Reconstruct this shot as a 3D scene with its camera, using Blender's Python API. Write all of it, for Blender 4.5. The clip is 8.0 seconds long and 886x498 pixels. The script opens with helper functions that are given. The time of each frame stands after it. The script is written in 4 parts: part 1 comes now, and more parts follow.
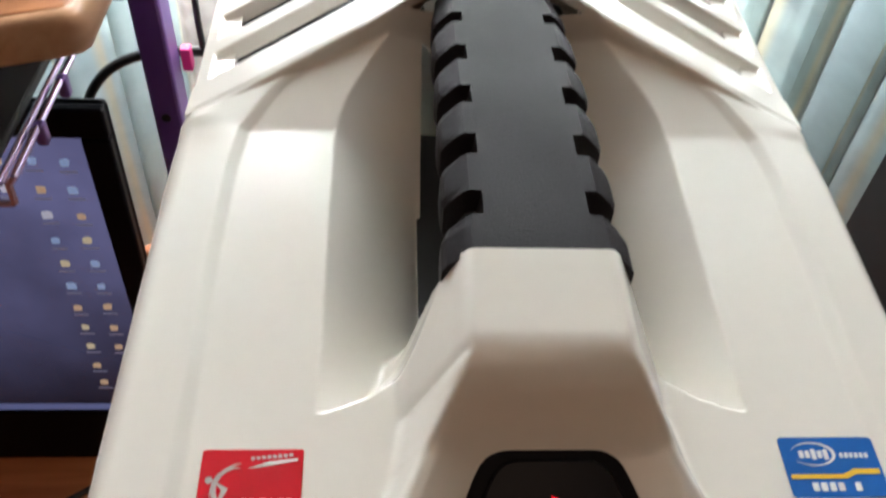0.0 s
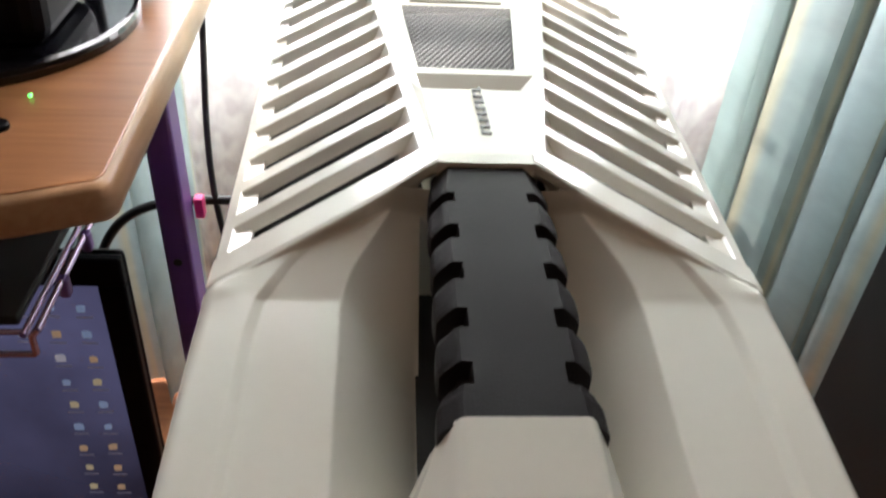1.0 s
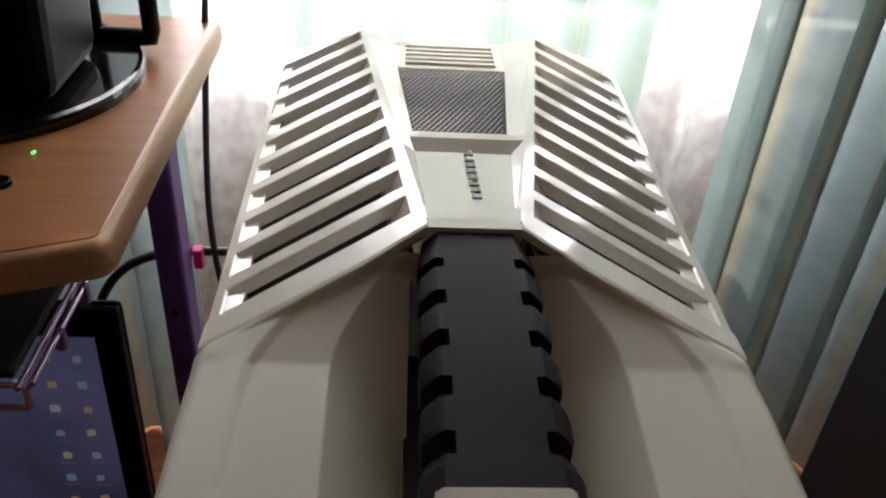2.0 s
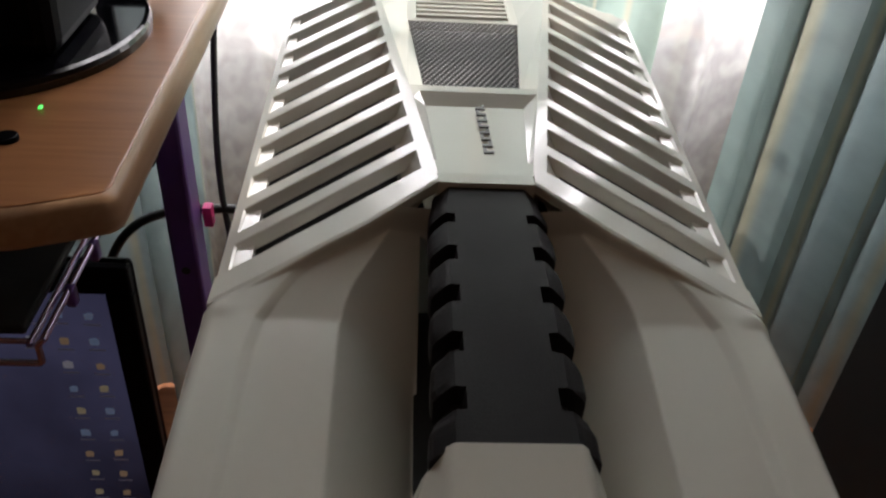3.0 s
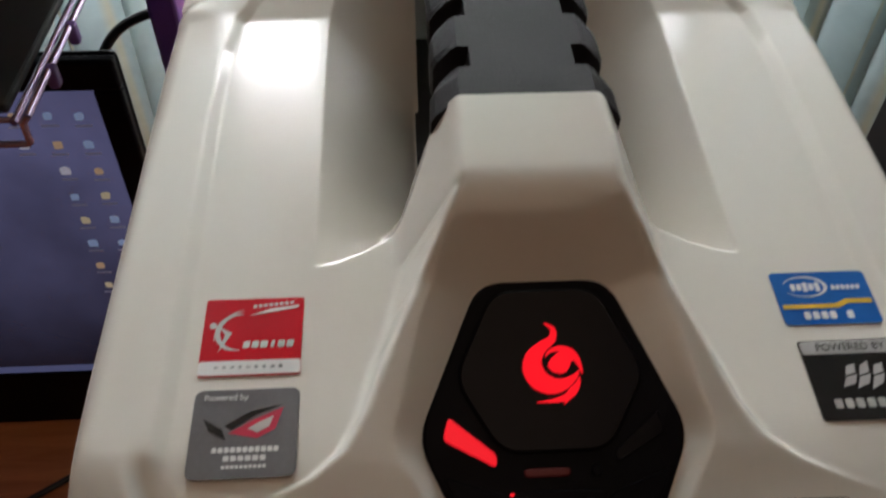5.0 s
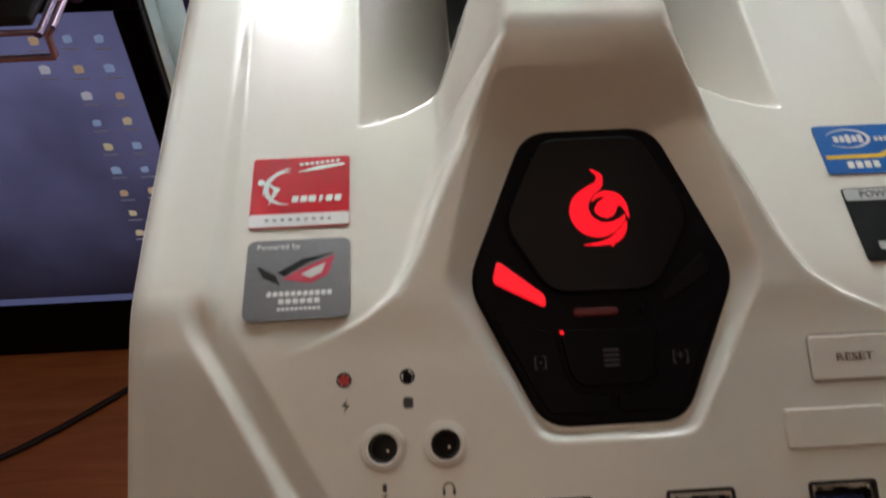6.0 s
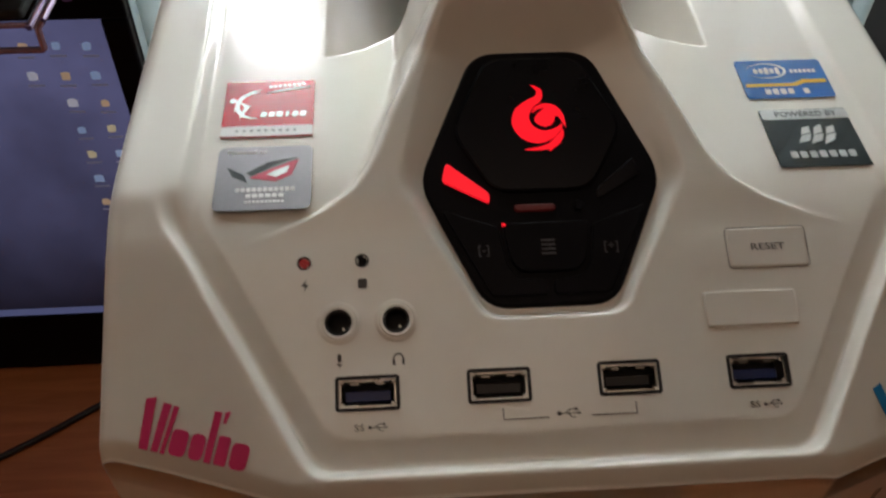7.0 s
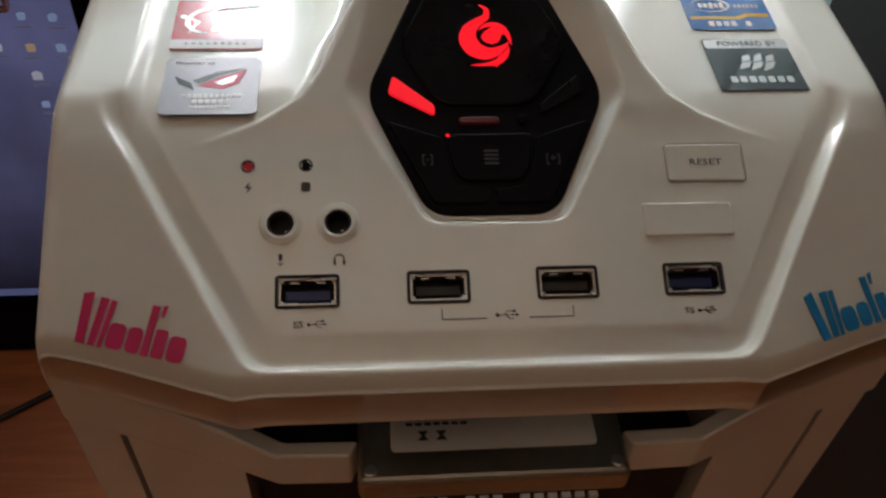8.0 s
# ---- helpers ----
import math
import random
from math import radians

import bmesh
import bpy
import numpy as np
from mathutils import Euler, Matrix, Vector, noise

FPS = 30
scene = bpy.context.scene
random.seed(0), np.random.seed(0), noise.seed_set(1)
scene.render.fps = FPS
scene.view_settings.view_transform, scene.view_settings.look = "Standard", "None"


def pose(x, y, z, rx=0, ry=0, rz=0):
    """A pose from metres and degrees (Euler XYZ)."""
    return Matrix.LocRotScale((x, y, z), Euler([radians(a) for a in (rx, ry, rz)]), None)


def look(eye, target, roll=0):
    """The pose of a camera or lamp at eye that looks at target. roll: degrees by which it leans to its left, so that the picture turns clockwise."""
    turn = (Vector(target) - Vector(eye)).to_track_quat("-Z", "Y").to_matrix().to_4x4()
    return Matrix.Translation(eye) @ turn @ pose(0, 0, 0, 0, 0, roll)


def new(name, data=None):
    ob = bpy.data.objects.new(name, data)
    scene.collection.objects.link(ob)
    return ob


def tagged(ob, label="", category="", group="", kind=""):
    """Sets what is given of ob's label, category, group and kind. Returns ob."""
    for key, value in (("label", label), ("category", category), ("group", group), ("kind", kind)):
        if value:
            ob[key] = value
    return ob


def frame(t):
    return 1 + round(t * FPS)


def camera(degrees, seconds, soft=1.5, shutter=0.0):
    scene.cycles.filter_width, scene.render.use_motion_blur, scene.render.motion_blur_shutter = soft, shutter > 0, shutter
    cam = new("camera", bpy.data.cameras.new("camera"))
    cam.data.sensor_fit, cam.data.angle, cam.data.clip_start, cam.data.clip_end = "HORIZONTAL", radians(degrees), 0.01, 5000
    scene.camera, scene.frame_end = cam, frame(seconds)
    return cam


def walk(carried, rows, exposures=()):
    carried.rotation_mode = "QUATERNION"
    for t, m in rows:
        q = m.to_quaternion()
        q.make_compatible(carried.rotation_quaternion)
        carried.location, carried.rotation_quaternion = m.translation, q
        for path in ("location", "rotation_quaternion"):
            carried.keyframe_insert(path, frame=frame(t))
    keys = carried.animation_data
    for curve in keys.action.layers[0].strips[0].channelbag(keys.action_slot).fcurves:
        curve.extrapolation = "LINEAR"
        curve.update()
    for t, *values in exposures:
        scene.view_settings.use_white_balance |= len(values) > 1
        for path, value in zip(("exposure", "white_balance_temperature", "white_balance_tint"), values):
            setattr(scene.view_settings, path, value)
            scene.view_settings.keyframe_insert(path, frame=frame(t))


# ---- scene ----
LENS = 56.1
cam = camera(LENS, 8.0, soft=2.2, shutter=0.5)
# seconds, eye, target, roll
PATH = [
    (0, (-0.0396, -0.0280, 0.7635), (-0.0252, 0.1113, 0.6207), 4.87),
    (0.5, (-0.0421, -0.0356, 0.7794), (-0.0256, 0.1137, 0.6474), 4.64),
    (1, (-0.0403, -0.0394, 0.7934), (-0.0263, 0.1193, 0.6725), 3.87),
    (1.5, (-0.0348, -0.0404, 0.8026), (-0.0223, 0.1237, 0.6890), 3.95),
    (1.7, (-0.0364, -0.0408, 0.8046), (-0.0226, 0.1242, 0.6924), 4.25),
    (2.8, (-0.0329, -0.0354, 0.7996), (-0.0219, 0.1261, 0.6822), 4.07),
    (3, (-0.0355, -0.0371, 0.7994), (-0.0245, 0.1224, 0.6792), 3.97),
    (3.5, (-0.0320, -0.0373, 0.7868), (-0.0250, 0.1188, 0.6620), 1.65),
    (4, (-0.0353, -0.0452, 0.7731), (-0.0220, 0.1050, 0.6418), 3.23),
    (4.5, (-0.0317, -0.0526, 0.7580), (-0.0208, 0.0910, 0.6192), 2.38),
    (4.7, (-0.0297, -0.0548, 0.7520), (-0.0199, 0.0857, 0.6100), 1.66),
    (5.8, (-0.0425, -0.0684, 0.7298), (-0.0363, 0.0616, 0.5780), -0.52),
    (6, (-0.0414, -0.0759, 0.7291), (-0.0360, 0.0525, 0.5758), -0.96),
    (6.5, (-0.0391, -0.0992, 0.7238), (-0.0341, 0.0315, 0.5725), -1.42),
    (7, (-0.0360, -0.1167, 0.7182), (-0.0261, 0.0209, 0.5734), 0.63),
    (7.5, (-0.0328, -0.1271, 0.7097), (-0.0210, 0.0108, 0.5653), 1.86),
    (8, (-0.0292, -0.1376, 0.7016), (-0.0131, 0.0022, 0.5594), 3.42),
]
# seconds, stops, kelvin, tint
EXPO = [(0.0, 2.36, 6350, 16), (0.5, 2.17, 6430, 16), (1.0, 1.68, 6550, 15.5), (1.5, 1.05, 6650, 15), (1.7, 0.9, 6650, 15.5),
        (3.0, 0.3, 6600, 16.5), (3.5, 0.42, 6600, 17), (4.0, 1.0, 6500, 17.5), (4.5, 1.4, 6450, 17), (6.0, 1.95, 6420, 15.5),
        (6.5, 2.02, 6420, 15.5), (7.0, 1.85, 6420, 15), (7.5, 1.72, 6380, 14), (8.0, 1.74, 6280, 13)]
walk(cam, [(t, look(e, g, r)) for t, e, g, r in PATH], EXPO)

# ---- world and lights ----
world = bpy.data.worlds.new("sky")
scene.world = world
world.use_nodes = True
wn = world.node_tree
bg = wn.nodes["Background"]
sky = wn.nodes.new("ShaderNodeTexSky")
sky.sky_type = 'NISHITA'
sky.sun_disc = False
sky.sun_elevation, sky.sun_rotation = radians(22), radians(43)
wn.links.new(sky.outputs[0], bg.inputs[0])
bg.inputs[1].default_value = 0.05

sun = new("sun", bpy.data.lights.new("sun", 'SUN'))
sun.data.energy, sun.data.angle, sun.data.color = 5.0, radians(0.5), (1.0, 0.95, 0.86)
sun.matrix_world = look((0.58, 0.62, 0.343), (0, 0, 0))

def area(name, m, sx, sy, watts, colour):
    ob = new(name, bpy.data.lights.new(name, 'AREA'))
    ob.data.shape, ob.data.size, ob.data.size_y = 'RECTANGLE', sx, sy
    ob.data.energy, ob.data.color = watts, colour
    ob.matrix_world = m
    return ob

area("window_daylight", look((-0.16, 1.09, 0.98), (-0.16, -1.0, 0.98)), 1.83, 1.14, 60.0, (0.97, 0.97, 1.0))
# unseen warm fill, added below the ceiling to lift the front faces
area("warm_room_fill", look((-0.3, -0.9, 2.36), (-0.3, -0.9, 0)), 1.6, 1.6, 1.15, (1.0, 0.70, 0.47))

# ---- materials ----
def mat(name, base, rough=0.5, metal=0.0, grain=0.0, scale=300.0, bump=0.0, emit=None, power=0.0, spec=0.5, stain=0.0, coat=0.0):
    m = bpy.data.materials.new(name)
    m.use_nodes = True
    nt = m.node_tree
    b = nt.nodes["Principled BSDF"]
    b.inputs["Base Color"].default_value = (*base, 1)
    b.inputs["Roughness"].default_value = rough
    b.inputs["Metallic"].default_value = metal
    b.inputs["Specular IOR Level"].default_value = spec
    b.inputs["Coat Weight"].default_value = coat
    tc = nt.nodes.new("ShaderNodeTexCoord")
    if grain or stain:
        n1 = nt.nodes.new("ShaderNodeTexNoise")
        n1.inputs["Scale"].default_value, n1.inputs["Detail"].default_value = scale, 4
        n2 = nt.nodes.new("ShaderNodeTexNoise")
        n2.inputs["Scale"].default_value, n2.inputs["Detail"].default_value = scale / 25, 3
        nt.links.new(tc.outputs["Object"], n1.inputs["Vector"])
        nt.links.new(tc.outputs["Object"], n2.inputs["Vector"])
        dark = tuple(c * (1 - grain) for c in base)
        mx = nt.nodes.new("ShaderNodeMix"); mx.data_type = 'RGBA'
        mx.inputs[6].default_value, mx.inputs[7].default_value = (*dark, 1), (*base, 1)
        nt.links.new(n1.outputs[0], mx.inputs[0])
        mx2 = nt.nodes.new("ShaderNodeMix"); mx2.data_type = 'RGBA'; mx2.blend_type = 'MULTIPLY'
        mx2.inputs[0].default_value = stain
        nt.links.new(mx.outputs[2], mx2.inputs[6])
        nt.links.new(n2.outputs[0], mx2.inputs[7])
        nt.links.new(mx2.outputs[2], b.inputs["Base Color"])
        mr = nt.nodes.new("ShaderNodeMapRange")
        mr.inputs["To Min"].default_value, mr.inputs["To Max"].default_value = rough * 0.8, min(1, rough * 1.25)
        nt.links.new(n2.outputs[0], mr.inputs["Value"])
        nt.links.new(mr.outputs[0], b.inputs["Roughness"])
    if bump:
        n3 = nt.nodes.new("ShaderNodeTexNoise")
        n3.inputs["Scale"].default_value, n3.inputs["Detail"].default_value = scale * 3, 2
        nt.links.new(tc.outputs["Object"], n3.inputs["Vector"])
        bp = nt.nodes.new("ShaderNodeBump")
        bp.inputs["Strength"].default_value, bp.inputs["Distance"].default_value = bump, 0.0005
        nt.links.new(n3.outputs[0], bp.inputs["Height"])
        nt.links.new(bp.outputs[0], b.inputs["Normal"])
    if emit:
        b.inputs["Emission Color"].default_value = (*emit, 1)
        b.inputs["Emission Strength"].default_value = power
    return m

def wood(name, light, dark, rough, scale, along):
    m = mat(name, light, rough)
    nt = m.node_tree
    b = nt.nodes["Principled BSDF"]
    tc = nt.nodes.new("ShaderNodeTexCoord")
    mp = nt.nodes.new("ShaderNodeMapping")
    mp.inputs["Scale"].default_value = along
    nz = nt.nodes.new("ShaderNodeTexNoise")
    nz.inputs["Scale"].default_value, nz.inputs["Detail"].default_value, nz.inputs["Distortion"].default_value = scale, 6, 0.6
    rp = nt.nodes.new("ShaderNodeValToRGB")
    rp.color_ramp.elements[0].position, rp.color_ramp.elements[0].color = 0.3, (*dark, 1)
    rp.color_ramp.elements[1].position, rp.color_ramp.elements[1].color = 0.7, (*light, 1)
    nt.links.new(tc.outputs["Object"], mp.inputs[0])
    nt.links.new(mp.outputs[0], nz.inputs["Vector"])
    nt.links.new(nz.outputs[0], rp.inputs[0])
    nt.links.new(rp.outputs[0], b.inputs["Base Color"])
    bp = nt.nodes.new("ShaderNodeBump")
    bp.inputs["Strength"].default_value, bp.inputs["Distance"].default_value = 0.15, 0.0005
    nt.links.new(nz.outputs[0], bp.inputs["Height"])
    nt.links.new(bp.outputs[0], b.inputs["Normal"])
    return m

WHITE = mat("white_gloss_plastic", (0.80, 0.765, 0.70), 0.11, grain=0.03, scale=250, stain=0.05, spec=0.85)
INNER = mat("black_matt_inside", (0.012, 0.012, 0.013), 0.7, grain=0.3, scale=200)
RUBBER = mat("black_rubber", (0.015, 0.0125, 0.0145), 0.55, grain=0.3, scale=700, bump=0.4, spec=0.13)
GLOSSBLACK = mat("black_gloss_plastic", (0.004, 0.004, 0.006), 0.20, grain=0.2, scale=200, spec=0.14)
SATINBLACK = mat("black_satin_plastic", (0.004, 0.004, 0.006), 0.36, grain=0.2, scale=400, spec=0.07)
STANDGLOSS = mat("black_gloss_stand", (0.006, 0.006, 0.008), 0.10, spec=0.6, grain=0.1, scale=60)
KEYLINE = mat("grey_print", (0.07, 0.07, 0.08), 0.5)
GLOWRED = mat("red_backlit_plastic", (0.5, 0.01, 0.02), 0.4, emit=(1.0, 0.008, 0.02), power=0.24)
DIMRED = mat("dim_red_lens", (0.05, 0.004, 0.005), 0.4, emit=(1.0, 0.02, 0.03), power=0.005)
METAL = mat("nickel_steel", (0.62, 0.60, 0.56), 0.28, metal=1.0, grain=0.15, scale=600)
DRIVEMETAL = mat("brushed_drive_steel", (0.46, 0.42, 0.35), 0.33, metal=1.0, grain=0.2, scale=500, stain=0.2)
BLUEUSB = mat("blue_port_plastic", (0.006, 0.025, 0.14), 0.4)
DARKUSB = mat("black_port_plastic", (0.012, 0.012, 0.014), 0.45)
INK = mat("dark_grey_ink", (0.05, 0.045, 0.045), 0.5)
ST_RED = mat("red_foil", (0.62, 0.010, 0.022), 0.18, grain=0.1, scale=800, coat=0.5)
ST_WHITE = mat("white_print", (0.78, 0.77, 0.76), 0.3)
ST_SILVER = mat("silver_print", (0.62, 0.61, 0.60), 0.3, metal=0.5)
ST_GREY = mat("brushed_grey_foil", (0.23, 0.22, 0.23), 0.3, metal=0.6, grain=0.2, scale=900)
ST_BLUE = mat("blue_foil", (0.015, 0.13, 0.47), 0.2, grain=0.1, scale=800, coat=0.5)
ST_YELLOW = mat("yellow_print", (0.80, 0.50, 0.04), 0.3)
ST_BLACK = mat("black_foil", (0.014, 0.014, 0.015), 0.2, coat=0.5)
ST_PINKRED = mat("crimson_print", (0.55, 0.03, 0.07), 0.35)
DECAL_PINK = mat("magenta_vinyl", (0.62, 0.015, 0.13), 0.4)
DECAL_BLUE = mat("cyan_blue_vinyl", (0.012, 0.22, 0.50), 0.4)
DESKWOOD = wood("orange_beech_laminate", (0.40, 0.175, 0.075), (0.30, 0.120, 0.048), 0.32, 9.0, (1.0, 14.0, 14.0))
DESKEDGE = wood("pale_beech_edging", (0.46, 0.27, 0.15), (0.38, 0.20, 0.10), 0.35, 9.0, (14.0, 1.0, 14.0))
FLOORWOOD = wood("reddish_brown_laminate", (0.56, 0.21, 0.08), (0.41, 0.14, 0.05), 0.4, 6.0, (1.5, 16.0, 16.0))
LEGPAINT = mat("violet_painted_steel", (0.13, 0.055, 0.24), 0.35, grain=0.15, scale=200)
WIRE = mat("violet_chrome_wire", (0.50, 0.38, 0.58), 0.25, metal=0.8)
CABLE = mat("black_cable_rubber", (0.012, 0.012, 0.013), 0.45)
PINK = mat("pink_tape", (0.75, 0.03, 0.22), 0.5)
WALLPAINT = mat("cream_wall_paint", (0.29, 0.195, 0.125), 0.8, grain=0.05, scale=60, bump=0.2, stain=0.1)
CEILPAINT = mat("white_ceiling_paint", (0.40, 0.34, 0.28), 0.85, grain=0.04, scale=60)
DARKWOOD = mat("black_lacquered_board", (0.006, 0.006, 0.007), 0.55, grain=0.3, scale=40, spec=0.15)
FRAMEWHITE = mat("white_window_frame", (0.72, 0.72, 0.70), 0.4, grain=0.05, scale=90)
LED_GLINT_GREEN = mat("green_led_and_glint", (0.05, 0.4, 0.08), 0.3, emit=(0.05, 1.0, 0.12), power=1.3)

# ---- mesh helpers ----
def link(name, me, material, parent=None, label="", smooth=False):
    me.materials.append(material)
    if smooth:
        me.shade_smooth()
    ob = new(name, me)
    if parent is not None:
        ob.parent = parent
        if parent.data is None:
            ob.matrix_parent_inverse = Matrix.Translation(-parent.location)
    if label:
        ob["label"] = label
    return ob

def part(name, bm, material, parent=None, label="", smooth=False):
    me = bpy.data.meshes.new(name)
    bmesh.ops.recalc_face_normals(bm, faces=bm.faces)
    bm.to_mesh(me)
    bm.free()
    return link(name, me, material, parent, label, smooth)

def box(bm, lo, hi, bevel=0.0, seg=2):
    r = bmesh.ops.create_cube(bm, size=1.0)
    vs = r["verts"]
    for v in vs:
        v.co = Vector([lo[i] + (v.co[i] + 0.5) * (hi[i] - lo[i]) for i in range(3)])
    if bevel:
        es = list({e for v in vs for e in v.link_edges})
        bmesh.ops.bevel(bm, geom=es, offset=bevel, segments=seg, profile=0.5, affect='EDGES', clamp_overlap=True)
    return bm

def boxpart(name, lo, hi, material, parent=None, bevel=0.001, label="", seg=2):
    return part(name, box(bmesh.new(), lo, hi, bevel, seg), material, parent, label)

def prism(bm, pts, thick, m=None, bevel=0.0, low=0.0):
    """A plate with the outline pts (x, y), from height low to thick, then moved by m."""
    vs = [bm.verts.new((x, y, low)) for x, y in pts]
    f = bm.faces.new(vs)
    r = bmesh.ops.extrude_face_region(bm, geom=[f])
    top = [g for g in r["geom"] if isinstance(g, bmesh.types.BMVert)]
    for v in top:
        v.co.z = thick
    if bevel:
        tops = set(top)
        es = [e for v in top for e in v.link_edges if e.verts[0] in tops and e.verts[1] in tops]
        bmesh.ops.bevel(bm, geom=list(set(es)), offset=bevel, segments=2, profile=0.5, affect='EDGES', clamp_overlap=True)
    if m is not None:
        bm.transform(m)
    return bm

def rounded(w, h, r, n=4, cx=0, cy=0, shear=0.0):
    pts = []
    for sx, sy, a0 in ((1, 1, 0), (-1, 1, 90), (-1, -1, 180), (1, -1, 270)):
        for i in range(n + 1):
            a = radians(a0 + 90 * i / n)
            x, y = sx * (w / 2 - r) + r * math.cos(a), sy * (h / 2 - r) + r * math.sin(a)
            pts.append((cx + x + shear * y, cy + y))
    return pts

def soften(poly, r, n=3):
    """The outline poly with its corners rounded by r."""
    out, k = [], len(poly)
    for i in range(k):
        p, a, b = Vector(poly[i]), Vector(poly[i - 1]), Vector(poly[(i + 1) % k])
        da, db = (a - p), (b - p)
        la, lb = min(r, da.length * 0.45), min(r, db.length * 0.45)
        pa, pb = p + da.normalized() * la, p + db.normalized() * lb
        for j in range(n + 1):
            u = j / n
            q = pa * (1 - u) ** 2 + p * 2 * u * (1 - u) + pb * u * u
            out.append((q.x, q.y))
    return out

def tube(name, pts, radius, material, parent=None, label="", cyclic=False, kind='POLY'):
    cu = bpy.data.curves.new(name, 'CURVE')
    cu.dimensions, cu.bevel_depth, cu.bevel_resolution, cu.resolution_u = '3D', radius, 3, 8
    sp = cu.splines.new('NURBS' if kind == 'NURBS' else 'POLY')
    sp.points.add(len(pts) - 1)
    for p, q in zip(sp.points, pts):
        p.co = (*q, 1)
    if kind == 'NURBS':
        sp.use_endpoint_u, sp.order_u = True, min(4, len(pts))
    sp.use_cyclic_u = cyclic
    tmp = bpy.data.objects.new("tmp", cu)
    me = bpy.data.meshes.new_from_object(tmp)
    me.name = name
    bpy.data.objects.remove(tmp)
    return link(name, me, material, parent, label, True)

def words(name, text, size, material, m, parent, label="", depth=0.0001):
    cu = bpy.data.curves.new(name, 'FONT')
    cu.body, cu.size, cu.extrude, cu.align_x, cu.align_y = text, size, depth, 'CENTER', 'CENTER'
    cu.resolution_u = 3
    tmp = bpy.data.objects.new("tmp", cu)
    me = bpy.data.meshes.new_from_object(tmp)
    me.name = name
    me.transform(m)
    bpy.data.objects.remove(tmp)
    return link(name, me, material, parent, label)

def thing(name, at, label, category, group="", kind=""):
    ob = new(name)
    ob.location = at
    return tagged(ob, label, category, group, kind)

# ---- room ----
tagged(boxpart("floor", (-1.8, -2.6, -0.05), (1.8, 1.05, 0.0), FLOORWOOD, bevel=0), "reddish brown wood laminate floor", "floor", kind="structure")
tagged(boxpart("ceiling", (-1.8, -2.6, 2.4), (1.8, 1.1, 2.45), CEILPAINT, bevel=0), "plain white painted ceiling", "ceiling", kind="structure")
tagged(boxpart("wall_west", (-1.85, -2.6, 0), (-1.8, 1.1, 2.4), WALLPAINT, bevel=0), "plain cream painted wall", "wall", kind="structure")
tagged(boxpart("wall_east", (1.8, -2.6, 0), (1.85, 1.1, 2.4), WALLPAINT, bevel=0), "plain cream painted wall", "wall", kind="structure")
tagged(boxpart("wall_south", (-1.8, -2.65, 0), (1.8, -2.6, 2.4), WALLPAINT, bevel=0), "plain cream painted wall", "wall", kind="structure")
WX0, WX1, WZ0, WZ1 = -1.1, 0.78, 0.40, 1.56
bm = bmesh.new()
for lo, hi in (((-1.8, 0.95, 0), (WX0, 1.1, 2.4)), ((WX1, 0.95, 0), (1.8, 1.1, 2.4)),
               ((WX0, 0.95, 0), (WX1, 1.1, WZ0)), ((WX0, 0.95, WZ1), (WX1, 1.1, 2.4))):
    box(bm, lo, hi)
tagged(part("wall_north", bm, WALLPAINT), "cream painted wall with a wide window opening", "wall", kind="structure")

win = thing("window_1", (0, 1.03, WZ0), "white framed window behind the curtains", "window", kind="structure")
bm = bmesh.new()
for lo, hi in (((WX0, 1.0, WZ0), (WX1, 1.05, WZ0 + 0.06)), ((WX0, 1.0, WZ1 - 0.06), (WX1, 1.05, WZ1)),
               ((WX0, 1.002, WZ0), (WX0 + 0.06, 1.048, WZ1)), ((WX1 - 0.06, 1.002, WZ0), (WX1, 1.048, WZ1))):
    box(bm, lo, hi, 0.004)
part("window_frame", bm, FRAMEWHITE, win)
for x in (-0.33, 0.42):
    boxpart("mullion", (x - 0.03, 1.003, WZ0 + 0.06), (x + 0.03, 1.047, WZ1 - 0.06), FRAMEWHITE, win, 0.004)
for k in range(5):
    z = WZ0 + 0.2 + 0.19 * k
    boxpart("grille_bar", (WX0 + 0.06, 1.062, z - 0.008), (WX1 - 0.06, 1.072, z + 0.008), FRAMEWHITE, win, 0.002)

